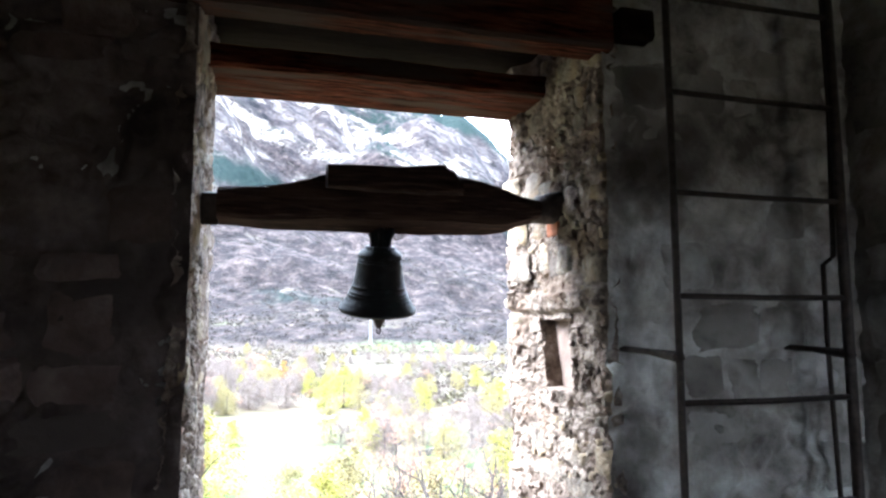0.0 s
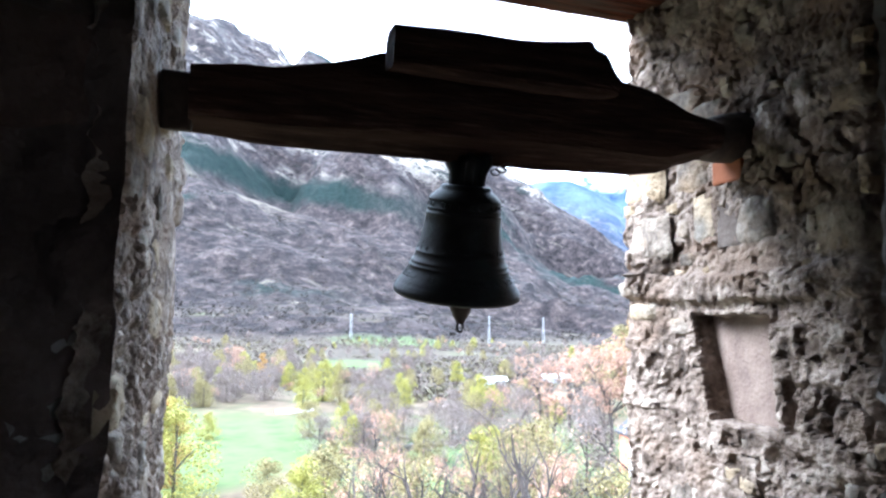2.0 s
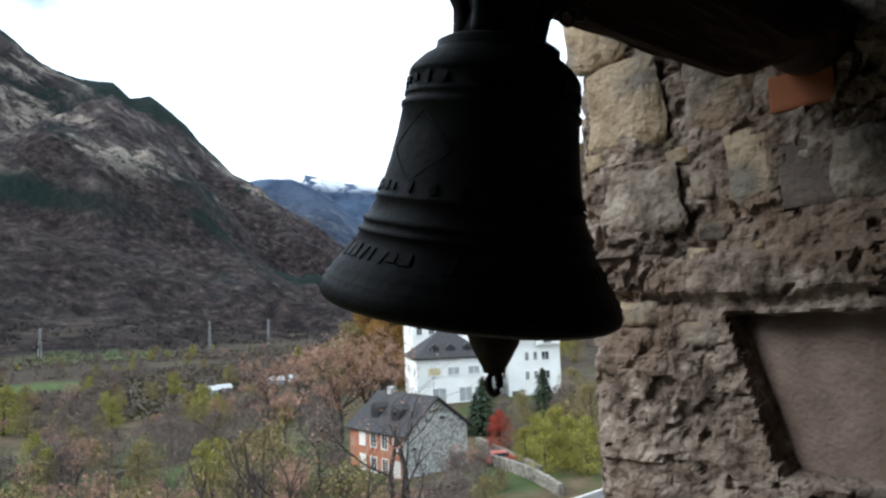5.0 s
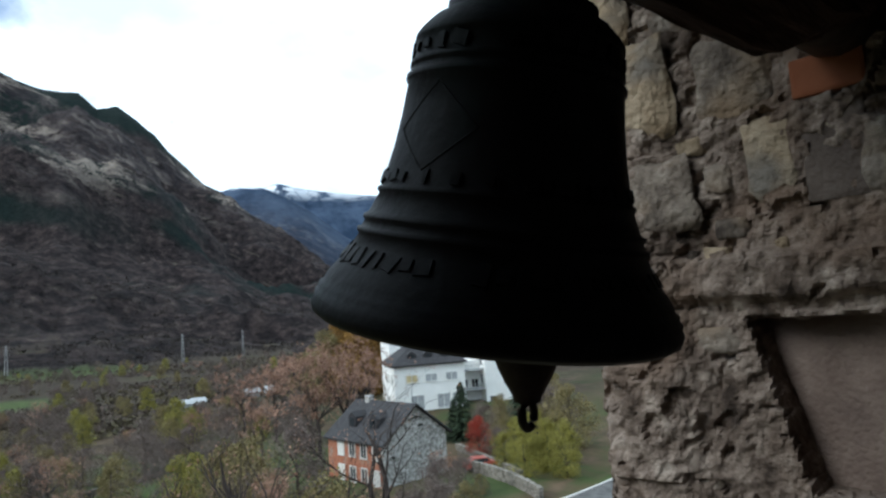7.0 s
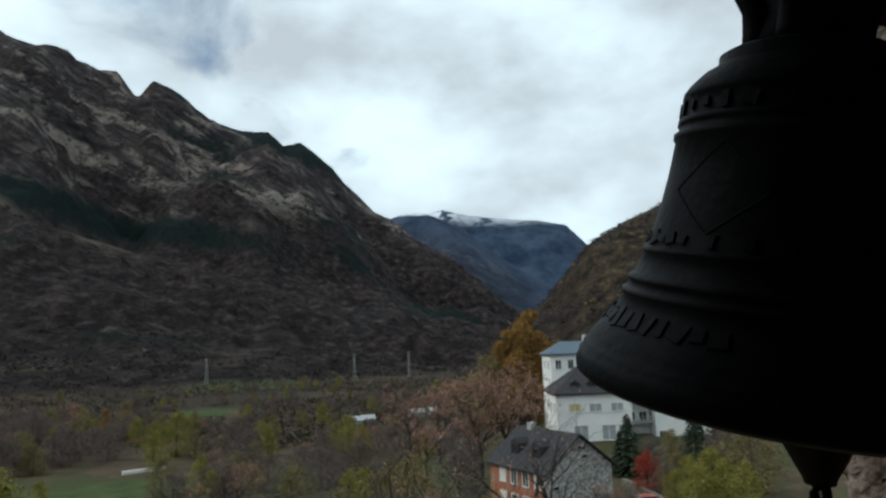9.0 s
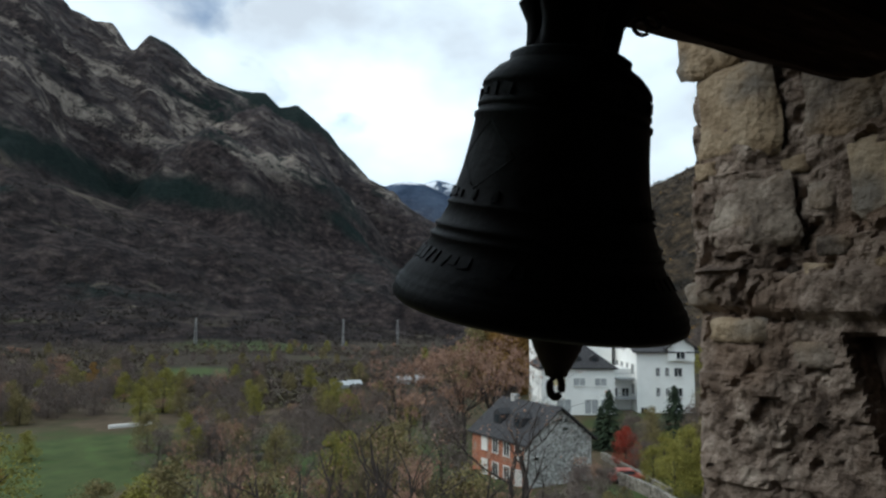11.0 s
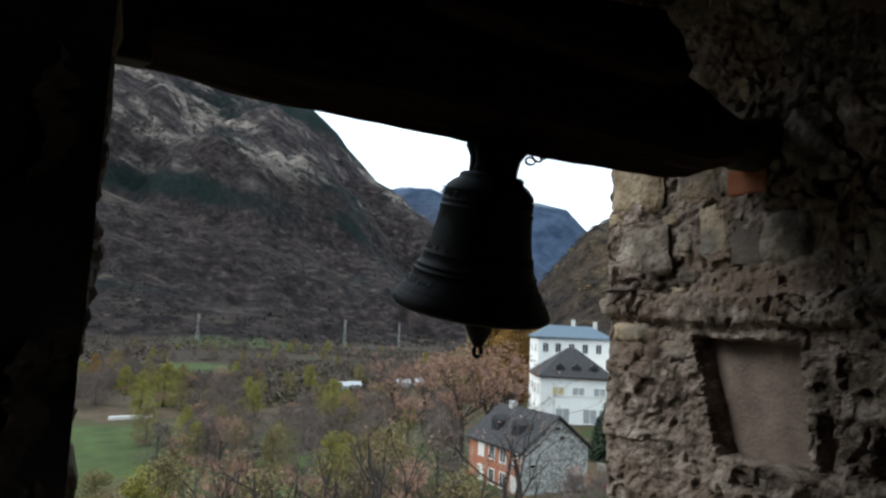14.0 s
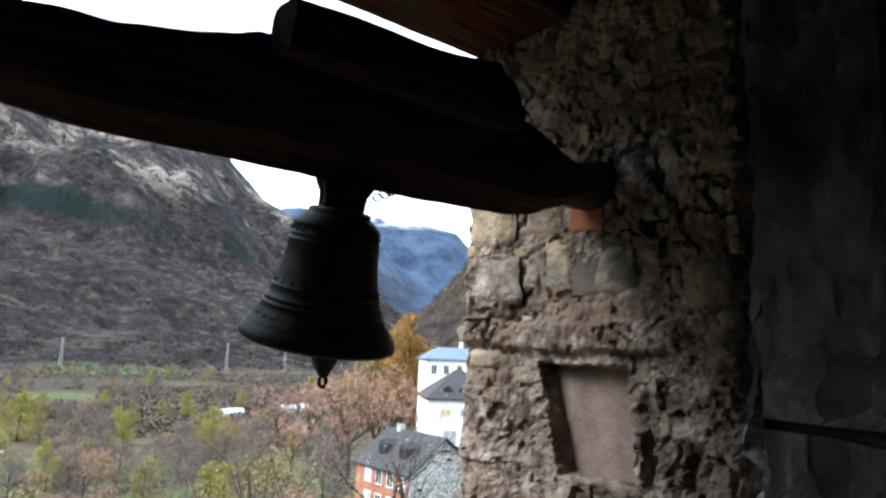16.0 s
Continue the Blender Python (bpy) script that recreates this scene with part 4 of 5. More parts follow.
# white hotel-like building of three blocks
CREAM_BLIND = material("cream_blind", [(0.3, (0.52, 0.42, 0.22)), (0.7, (0.62, 0.52, 0.30))], 2, 2, 0.8, 0, spread=0.1)
hotel = new("white_building")
hotel.matrix_basis = Matrix.Translation(at(43.5, 118, -15.0)) @ Matrix.Rotation(radians(-43.5 + 13.5), 4, "Z")
tagged(hotel, "large white rendered building with grey and blue slate roofs", "building")
part("front_block", box(-11.4, 1.0, 0, 12, -1.5, 8.5), WHITE_WALL, hotel)
part("front_roof", hip_roof(-11.4, 1.0, 0, 12, 8.5, 13.2, 0.06), SLATE, hotel, "dark grey hipped slate roof")
part("back_block", box(-9.8, 4.4, 15, 27, -1.5, 14.9), WHITE_WALL, hotel)
part("back_roof", hip_roof(-9.8, 4.4, 15, 27, 14.9, 17.2, 0.3), BLUE_SLATE, hotel, "blue-grey slate roof")
part("east_block", gable_block(5.3, 15.2, 2, 21, -1.5, 11.2, 14.3, "x"), WHITE_WALL, hotel)
part("east_roof", roof_slabs(5.3, 15.2, 2, 21, 11.2, 14.3, "x", 0.7), SLATE, hotel, "dark grey slate gable roof")
part("cross_gable", gable_block(10.6, 15.1, 1.4, 9, 9.6, 11.9, 13.6, "y"), WHITE_WALL, hotel)
part("cross_roof", roof_slabs(10.6, 15.1, 1.4, 9, 11.9, 13.6, "y", 0.5), SLATE, hotel, "dark grey slate gable roof")
for x, y, h in ((7.2, 12.0, 15.6), (12.4, 11.0, 15.8), (-2.0, 21.0, 18.4), (2.4, 21.0, 18.2)):
    part("chimney", box(x - 0.35, x + 0.35, y - 0.35, y + 0.35, h - 2.2, h, 0.04), PALE_TRIM, hotel, "pale rendered chimney")
for x in (-8.4, -5.0, -1.4):
    window(hotel, x, -0.01, 5.5, 1.9, 1.2, "s", WHITE_WALL, CREAM_BLIND if x < -5.5 else SHUTTER)
for x, w in ((-7.6, 2.2), (-3.0, 2.2), (-0.4, 2.0)):
    window(hotel, x, -0.01, 0.9, w, 2.3, "s", WHITE_WALL, SHUTTER)
for x in (-9.6, -6.6, -3.9, -2.2, -0.6):
    window(hotel, x, -0.01, -0.8, 0.8, 0.5, "s", WHITE_WALL)
for y in (2.4, 6.0, 9.4):
    for z in (1.4, 5.2):
        window(hotel, -11.41, y, z, 1.2, 1.6, "w", WHITE_WALL)
for x in (-8.4, -6.0, -3.4, -0.8, 1.8):
    window(hotel, x, 14.99, 12.0, 1.0, 1.7, "s", WHITE_WALL)
for y in (18.0, 23.0):
    window(hotel, -9.81, y, 11.9, 1.3, 1.6, "w", WHITE_WALL)
for z in (3.6, 7.0):
    for x, w in ((8.9, 0.6), (10.5, 0.6), (12.4, 1.3)):
        window(hotel, x, 1.99, z, w, 1.4, "s", WHITE_WALL)
window(hotel, 12.7, 1.39, 10.0, 1.4, 1.2, "s", WHITE_WALL)
window(hotel, 6.4, 1.99, 0.6, 1.0, 1.1, "s", WHITE_WALL)
window(hotel, 11.6, 1.99, -0.2, 2.4, 1.8, "s", WHITE_WALL, SHUTTER)
for z in (3.8, 7.2):
    for y in (4.2, 7.6, 11.0, 14.4):
        window(hotel, 5.29, y, z, 1.6, 1.7, "w", WHITE_WALL)
for y in (9.6, 11.6, 13.6):
    window(hotel, 5.29, y, 11.0, 0.8, 1.2, "w", WHITE_WALL)
for z in (2.9, 6.3):
    part("balcony", box(1.02, 5.28, 3.0, 5.4, z, z + 0.25), SHUTTER, hotel, "grey balcony slab")
    rail = part("railing", box(1.02, 5.28, 3.0, 3.06, z + 1.0, z + 1.08), SHUTTER, hotel, "grey balcony railing")
    for k in range(9):
        part("baluster", box(1.1 + 0.5 * k, 1.16 + 0.5 * k, 3.01, 3.05, z + 0.25, z + 1.0), SHUTTER, rail)
part("link_wall", box(1.0, 5.3, 5.4, 15, -1.5, 8.0), WHITE_WALL, hotel)
for x in (2.2, 4.2):
    window(hotel, x, 5.39, 3.2, 1.2, 1.4, "s", WHITE_WALL)
for x in (-8.0, -5.2, -2.2):
    part("roof_dormer", gable_block(x - 0.8, x + 0.8, 0.9, 2.6, 9.2, 10.1, 10.7, "y"), SLATE, hotel)
    part("dormer_window", box(x - 0.45, x + 0.45, 0.84, 0.92, 9.4, 10.1), DARK_PANE, hotel)

# low pale sheds and power pylons in the meadows
for az, d, w, h in ((21.4, 172, 3.4, 1.8), (22.5, 178, 3.0, 1.4), (26.6, 188, 3.4, 1.4), (28.0, 192, 2.4, 1.2)):
    s = new("shed")
    p = at(az, d)
    s.matrix_basis = Matrix.Translation((p.x, p.y, land(p.x, p.y) - 0.2)) @ Matrix.Rotation(radians(-az + 8), 4, "Z")
    part("wall", gable_block(-w / 2, w / 2, -1.8, 1.8, 0, h, h + 0.8, "x"), SHUTTER, s)
    part("roof", roof_slabs(-w / 2, w / 2, -1.8, 1.8, h, h + 0.8, "x", 0.3, 0.12), SHUTTER, s, "pale sheet roof")
    tagged(s, "low pale shed with a sheet roof in the meadow", "shed", "sheds")


def pylon(az, d, h):
    ob = new("power_pylon")
    p = at(az, d)
    ob.location = (p.x, p.y, land(p.x, p.y))
    for sx, sy in ((-1, -1), (1, -1), (1, 1), (-1, 1)):
        v, f = tube([(sx * 0.75, sy * 0.75, 0), (sx * 0.4, sy * 0.4, h * 0.7), (sx * 0.15, sy * 0.15, h)], [0.10, 0.08, 0.07], 5)
        put("leg", mesh_of("leg", v, f, PYLON_STEEL), ob)
    for k in range(7):
        z0, z1 = h * k / 8, h * (k + 1) / 8
        w0, w1 = 0.75 - 0.6 * k / 8, 0.75 - 0.6 * (k + 1) / 8
        v, f = tube([(-w0, -w0, z0), (w1, -w1, z1)], [0.05, 0.05], 4)
        put("brace", mesh_of("brace", v, f, PYLON_STEEL), ob)
    for z in (0.72, 0.84, 0.95):
        v, f = tube([(-1.3, 0, h * z), (1.3, 0, h * z)], [0.08, 0.08], 4)
        put("cross_arm", mesh_of("cross_arm", v, f, PYLON_STEEL), ob)
    tagged(ob, "pale steel lattice power pylon standing in the valley", "pylon", "pylons across the valley")


pylon(21.6, 430, 17)
pylon(26.2, 470, 17)
pylon(9.8, 400, 15)

# low dark field wall of loose stones across the meadow
FIELD_STONE = material("mossy_field_stone", [(0.3, (0.03, 0.026, 0.02)), (0.7, (0.095, 0.083, 0.066))], 3, 6, 0.95, 0.4, 8, spread=0.3)
field_wall = new("field_wall")
tagged(field_wall, "low dark dry-stone wall crossing the meadow", "wall")
wall_a, wall_b = at(14.5, 90), at(26.5, 112)
rng = random.Random(64)
field_stones = []
for k in range(5):
    bm = box(-0.6, 0.6, -0.4, 0.4, -0.3, 0.75, 0.14)
    for q in bm.verts:
        q.co += Vector((rng.uniform(-0.12, 0.12), rng.uniform(-0.1, 0.1), rng.uniform(-0.12, 0.12)))
    me = bpy.data.meshes.new("stone")
    bm.to_mesh(me)
    bm.free()
    me.materials.append(FIELD_STONE)
    field_stones.append(me)
field_wall.location = (wall_a.x, wall_a.y, land(wall_a.x, wall_a.y))
for k in range(44):
    p = wall_a.lerp(wall_b, k / 43) + Vector((1.6 * math.sin(k * 0.13), 0, 0))
    put("stone", field_stones[k % 5], field_wall, "", Matrix.Translation((p.x - wall_a.x, p.y - wall_a.y, land(p.x, p.y) - field_wall.location.z)) @ Matrix.Rotation(rng.uniform(-0.5, 0.5), 4, "Z"))


# ---- trees and bushes ----
def clump_leaves(rng, centres, count, size):
    """Small leaf cards strewn through lobes (centre, radii), thinner towards the rim."""
    vs, fs = [], []
    for i in range(count):
        (cx, cy, cz), (rx, ry, rz) = rng.choice(centres)
        d = Vector((rng.gauss(0, 1), rng.gauss(0, 1), rng.gauss(0, 1))).normalized() * (rng.random() ** 0.45)
        c = Vector((cx + d.x * rx, cy + d.y * ry, cz + d.z * rz))
        a = Vector((rng.uniform(-1, 1), rng.uniform(-1, 1), rng.uniform(-1, 1))).normalized()
        b = a.cross(Vector((rng.uniform(-1, 1), rng.uniform(-1, 1), rng.uniform(-1, 1)))).normalized()
        s = size * rng.uniform(0.5, 1.2)
        k = len(vs)
        vs += [c - a * s, c + b * s * 0.55, c + a * s, c - b * s * 0.55]
        fs.append((k, k + 1, k + 2, k + 3))
    return vs, fs


def grow(rng, start, way, length, radius, level, out, tips, spread=0.7, lift=0.25):
    """One limb and its offshoots."""
    pts, rad, p, d = [Vector(start)], [radius], Vector(start), Vector(way).normalized()
    n = 5 if level > 1 else 4
    for k in range(n):
        d = (d + Vector((rng.gauss(0, 0.16), rng.gauss(0, 0.16), rng.gauss(0, 0.10) + lift * 0.12))).normalized()
        p = p + d * (length / n)
        pts.append(p.copy())
        rad.append(radius * (1 - 0.72 * (k + 1) / n))
    v, f = tube(pts, rad, 5 if level > 2 else 3, False)
    o = len(out[0])
    out[0].extend(v)
    out[1].extend([tuple(i + o for i in q) for q in f])
    if level <= 0:
        tips.append(pts[-1])
        return
    for k in range(3):
        at_k = rng.uniform(0.35, 1.0) if k else 1.0
        i = min(int(at_k * n), n)
        a = rng.uniform(0, 2 * math.pi)
        side = Vector((math.cos(a), math.sin(a), rng.uniform(-0.1, 0.6)))
        grow(rng, pts[i], d * (1 - spread * 0.5) + side * spread, length * rng.uniform(0.5, 0.72), max(rad[i] * 0.8, radius * 0.3), level - 1, out, tips, spread, lift)


def bare_tree(name, seed, height, mat, leaf_mat, leaves, label, limbs=5, leaf_size=0.10, levels=3, stout=0.0125):
    rng = random.Random(seed)
    ob = new(name)
    trunk, limbs_mesh, tips = ([], []), ([], []), []
    fork = height * rng.uniform(0.28, 0.4)
    low = height * 0.022
    v, f = tube([(0, 0, -0.5), (0.05, 0.02, fork * 0.5), (rng.uniform(-0.2, 0.2), rng.uniform(-0.2, 0.2), fork)], [low * 1.1, low * 0.95, low * 0.85], 8)
    top = sum((Vector(p) for p in v[-8:]), Vector()) / 8
    put("trunk", mesh_of("trunk", v, f, mat, True), ob)
    for k in range(limbs):
        a = 2 * math.pi * (k + rng.uniform(-0.3, 0.3)) / limbs
        lean = rng.uniform(0.35, 0.85)
        grow(rng, top - Vector((0, 0, fork * 0.12 * rng.random())), (math.cos(a) * lean, math.sin(a) * lean, 1.0), height * rng.uniform(0.33, 0.42), height * stout, levels, limbs_mesh, tips)
    grown = height / max(p.z for p in limbs_mesh[0])
    limbs_mesh = ([p * grown for p in limbs_mesh[0]], limbs_mesh[1])
    tips = [p * grown for p in tips]
    ob.children[0].scale = (grown, grown, grown)
    tagged(put("branchwork", mesh_of("branchwork", *limbs_mesh, mat), ob), kind="stuff")
    if leaves:
        lobes = [((t.x, t.y, t.z - 0.1), (0.45, 0.45, 0.4)) for t in tips]
        v, f = clump_leaves(rng, lobes, leaves, leaf_size)
        tagged(put("foliage", mesh_of("foliage", v, f, leaf_mat), ob, "sparse dry leaves"), kind="stuff")
    return tagged(ob, label, "tree", "trees in the valley")


def vase_tree(seed, mat, leaf_mat, leaves, label):
    """A tall tree of height 10 whose few long limbs rise from a short trunk, with side shoots and a few clinging leaves."""
    rng = random.Random(seed)
    ob = new("bare_tree")
    v, f = tube([(0, 0, -0.4), (0.04, 0.03, 0.8), (0.0, 0.05, 1.9)], [0.24, 0.20, 0.17], 9)
    put("trunk", mesh_of("trunk", v, f, mat, True), ob)
    tips, top = [], 0.0
    runs = []
    for k in range(6):
        a = 2 * math.pi * (k + rng.uniform(-0.35, 0.35)) / 6
        lean = rng.uniform(0.45, 1.15)
        d = Vector((math.cos(a) * lean * 1.5, math.sin(a) * lean * 1.5, 1.0)).normalized()
        p, n, step = Vector((0, 0.05, 1.6)), 11, rng.uniform(0.72, 0.92)
        pts, rad = [p.copy()], [0.18]
        for i in range(n):
            d = (d + Vector((rng.gauss(0, 0.17), rng.gauss(0, 0.17), 0.15))).normalized()
            p = p + d * step
            pts.append(p.copy())
            rad.append(0.165 * (1 - (i + 1) / n) ** 0.5 + 0.012)
        limb = ([], [])
        lv_, lf_ = tube(pts, rad, 6, False)
        limb[0].extend(lv_)
        limb[1].extend(lf_)
        for i in range(3, n + 1):
            if rng.random() < 0.85:
                w = rng.uniform(0, 2 * math.pi)
                side = Vector((math.cos(w), math.sin(w), rng.uniform(0.1, 0.9)))
                grow(rng, pts[i], d * 0.5 + side, rng.uniform(1.6, 3.2) * (1.2 - 0.6 * i / n), max(rad[i] * 0.62, 0.02), 1 if i < 6 else 2, limb, tips, 0.6, 0.3)
        runs.append(limb)
        top = max(top, max(q[2] for q in limb[0]))
    g = 10.0 / top
    for limb in runs:
        tagged(put("limb", mesh_of("limb", [Vector(q) * g for q in limb[0]], limb[1], mat, True), ob), kind="stuff")
    ob.children[0].scale = (g, g, g)
    tips = [t * g for t in tips]
    v, f = clump_leaves(rng, [((t.x, t.y, t.z), (0.22, 0.22, 0.2)) for t in tips], leaves, 0.036)
    tagged(put("foliage", mesh_of("foliage", v, f, leaf_mat), ob, "few dry leaves on the twigs"), kind="stuff")
    return tagged(ob, label, "tree", "trees in the valley")


def leafy_tree(name, seed, height, width, mat, label, count=1500, low=0.12, size=0.20, upright=False):
    """Trunk, a few limbs and a crown of leaf clumps with gaps."""
    rng = random.Random(seed)
    ob = new(name)
    v, f = tube([(0, 0, -0.4), (0.1, 0, height * 0.35), (rng.uniform(-0.3, 0.3), 0.1, height * 0.8)], [height * 0.025, height * 0.017, height * 0.005], 7)
    put("trunk", mesh_of("trunk", v, f, BARK, True), ob)
    lobes = []
    for k in range(16):
        z = low + (1 - low) * (k + 0.5) / 16
        swell = math.sin(math.pi * min(max((z - low) / (1 - low), 0.0), 1.0) ** (0.75 if not upright else 1.0)) ** 0.7
        a, r = rng.uniform(0, 2 * math.pi), width * 0.36 * swell * rng.uniform(0.35, 1.0)
        s = width * rng.uniform(0.14, 0.26) * (0.5 + 0.5 * swell)
        lobes.append(((r * math.cos(a), r * math.sin(a), z * height), (s, s, s * rng.uniform(0.7, 1.1))))
    for c, s in lobes[::3]:
        v, f = tube([(0, 0, c[2] * 0.55), (c[0] * 0.5, c[1] * 0.5, c[2] * 0.8), c], [height * 0.010, height * 0.007, height * 0.003], 4)
        put("limb", mesh_of("limb", v, f, BARK), ob)
    v, f = clump_leaves(rng, lobes, count, size)
    tagged(put("crown", mesh_of("crown", v, f, mat), ob), kind="stuff")
    return tagged(ob, label, "tree", "trees in the valley")


def conifer(seed, height):
    rng = random.Random(seed)
    ob = new("conifer_tree")
    v, f = tube([(0, 0, -0.3), (0, 0, height)], [height * 0.02, 0.02], 6)
    put("trunk", mesh_of("trunk", v, f, BARK, True), ob)
    vs, fs = [], []
    for i in range(1300):
        z = rng.random() ** 1.35
        r = (1 - z) * height * 0.42 * rng.uniform(0.25, 1.05)
        a = rng.uniform(0, 2 * math.pi)
        c = Vector((r * math.cos(a), r * math.sin(a), height * (0.06 + 0.94 * z) - r * 0.25))
        d = Vector((math.cos(a), math.sin(a), -0.35)) * rng.uniform(0.5, 0.9)
        s = Vector((-math.sin(a), math.cos(a), rng.uniform(-0.4, 0.4))) * 0.22
        k = len(vs)
        vs += [c - d * 0.5, c + s, c + d, c - s]
        fs.append((k, k + 1, k + 2, k + 3))
    tagged(put("crown", mesh_of("crown", vs, fs, LEAF_DARK), ob), kind="stuff")
    return tagged(ob, "dark green conifer beside the white building", "tree", "conifers")


def plant(proto, az, dist, top_angle, turn, sink=0.0):
    """A copy of a tree of height 10, scaled so that its top stands at top_angle as seen from the belfry."""
    p = at(az, dist)
    g = land(p.x, p.y) - sink
    h = EYE + dist * math.tan(radians(top_angle)) - g
    c = copy_thing(proto, Matrix.Translation((p.x, p.y, g)) @ Matrix.Rotation(turn, 4, "Z"))
    c.scale = (h / 10,) * 3
    return c


def stow(proto):
    """Moves a pattern tree to its own place among the far trees behind the tower."""
    stow.count += 1
    a = 150 + 9 * stow.count
    p = at(a, 70 + 3 * stow.count)
    proto.location = (p.x, p.y, land(p.x, p.y))
    return proto


stow.count = 0
big_bare = [stow(vase_tree(k, BARK, LEAF_RUSSET, c, "tall almost bare tree with a few russet leaves")) for k, c in ((11, 900), (12, 600), (13, 1100))]
grey_bare = [stow(bare_tree("bare_tree", s, 10, PALE_BARK, LEAF_GREY, n, "leafless grey-brown tree in the meadow", 6, 0.10)) for s, n in ((21, 500), (22, 800))]
KINDS = {}
for key, mat, word, w, up in (("yg", LEAF_YELLOW_GREEN, "yellow-green autumn tree with a loose crown", 11.0, False), ("ol", LEAF_OLIVE, "olive-brown autumn tree with a thinning crown", 12.0, False), ("or", LEAF_ORANGE, "orange-yellow autumn tree with a full crown", 6.5, False),
                              ("gy", LEAF_GREY, "grey leafless thicket of fine twigs", 15.0, False), ("re", LEAF_RED, "bright red autumn bush beside the house", 13.0, False)):
    KINDS[key] = [stow(leafy_tree({"re": "bush", "gy": "thicket"}.get(key, "autumn_tree"), hash_seed, 10, w, mat, word, 15000 if key == "or" else 7000, 0.0, 0.10 if key == "or" else 0.17, up)) for hash_seed in ((31, 32) if key != "re" else (33,))]
KINDS["cf"] = [stow(conifer(41, 10))]
KINDS["bb"], KINDS["gb"] = big_bare, grey_bare
KINDS["ru"] = [stow(bare_tree("autumn_tree", s, 10, BARK, LEAF_RUSSET, 2600, "russet autumn tree with thin foliage on bare twigs", 6, 0.11)) for s in (51, 52)]

# bearing, distance, angle of the top, kind
PLANTING = [(-1.3, 100, -8.2, "yg"), (-3.6, 70, -7.6, "yg"), (-4.2, 76, -7.0, "or"), (2.6, 170, -3.6, "or"), (0.8, 165, -4.4, "ol"), (3.4, 160, -4.7, "gy"), (1.8, 150, -5.0, "gy"), (4.4, 170, -4.4, "ru"), (-0.6, 140, -5.2, "gy"), (-2.0, 130, -5.6, "ol"), (-3.6, 140, -5.0, "gy"), (6.0, 122, -5.6, "yg"), (6.6, 100, -7.4, "ol"), (7.4, 90, -8.6, "gy"), (8.6, 86, -9.2, "ru"), (9.4, 100, -7.6, "yg"), (7.6, 135, -4.2, "yg"), (9.0, 130, -5.6, "ol"), (14.0, 150, -5.1, "yg"), (15.3, 160, -5.8, "yg"), (17.2, 420, -1.9, "or"), (15.6, 400, -2.2, "ol"),
            (20.8, 120, -5.2, "yg"), (21.8, 118, -6.0, "yg"), (18.5, 110, -7.6, "ol"), (12.0, 95, -7.5, "ol"), (10.2, 90, -8.6, "yg"), (16.5, 85, -8.8, "ol"), (36.4, 168, 2.8, "or"), (35.5, 170, 2.0, "or"), (34.6, 166, 1.2, "or"), (33.6, 170, 0.2, "or"), (32.5, 164, -1.0, "ol"), (37.0, 175, 0.9, "or"), (38.2, 180, 0.0, "ol"),
            (43.4, 99, -5.7, "cf"), (48.4, 98, -5.2, "cf"), (42.7, 100, -7.0, "cf"), (46.5, 80, -10.0, "yg"), (47.4, 84, -9.0, "yg"), (50.0, 78, -9.2, "yg"), (51.4, 75, -9.4, "yg"), (45.8, 92, -9.4, "ol"), (47.0, 95, -8.6, "ol"), (49.8, 94, -8.0, "ol"), (44.5, 88, -8.6, "re"), (49.3, 80, -8.4, "yg"), (48.0, 76, -9.6, "yg"), (50.8, 82, -8.8, "ol"),
            (31.2, 27, -3.4, "bb"), (24.6, 30, -6.6, "bb"), (45.2, 98, -7.6, "gy"), (46.6, 104, -7.0, "ol"), (50.6, 96, -6.4, "gy"), (52.2, 90, -6.6, "ol"), (52.0, 104, -5.6, "gb"), (51.0, 110, -5.4, "ol"), (49.0, 88, -8.8, "ol"), (45.9, 86, -9.6, "gy"), (40.6, 66, -11.6, "gy"), (41.6, 72, -10.9, "ru"), (43.0, 70, -11.6, "gy"), (17.0, 40, -8.8, "bb"), (21.0, 46, -8.0, "bb"), (12.5, 44, -9.5, "bb"),
            (31.5, 95, -1.6, "ru"), (33.6, 100, -1.2, "ru"), (28.2, 110, -2.6, "ru"), (25.8, 120, -3.3, "ru"), (30.0, 130, -2.0, "ru"), (35.2, 110, -2.4, "ru"), (27.0, 90, -5.5, "ru"), (24.3, 100, -6.2, "gy"), (31.0, 95, -5.0, "ru"),
            (13.5, 70, -8.5, "gb"), (18.4, 66, -8.8, "gb"), (8.0, 55, -11.0, "ol"), (12.5, 50, -11.5, "ru"), (15.4, 46, -12.3, "ol"),
            (6.0, 52, -12.4, "yg"), (3.5, 60, -12.0, "ol"), (37.8, 56, -13.6, "gy"), (40.2, 55, -13.4, "gy"), (34.5, 48, -13.0, "ru"), (42.6, 60, -13.6, "ol"), (39.0, 48, -15.6, "ol"), (36.0, 44, -15.0, "gy"), (42.0, 50, -16.2, "gy"), (44.2, 70, -13.0, "ol"), (31.0, 46, -12.5, "ol")]
rng = random.Random(77)
for k in range(32):
    # loose orchard and bare trees below the tower
    az, dist = rng.uniform(5, 31), rng.uniform(52, 125)
    if az < 9.5 and dist > 60:
        continue
    PLANTING.append((az, dist, math.degrees(math.atan2(-18.1 + rng.uniform(3.5, 8.0), dist)), rng.choice(("gb", "ru", "ru", "ol", "gy", "yg", "ru"))))
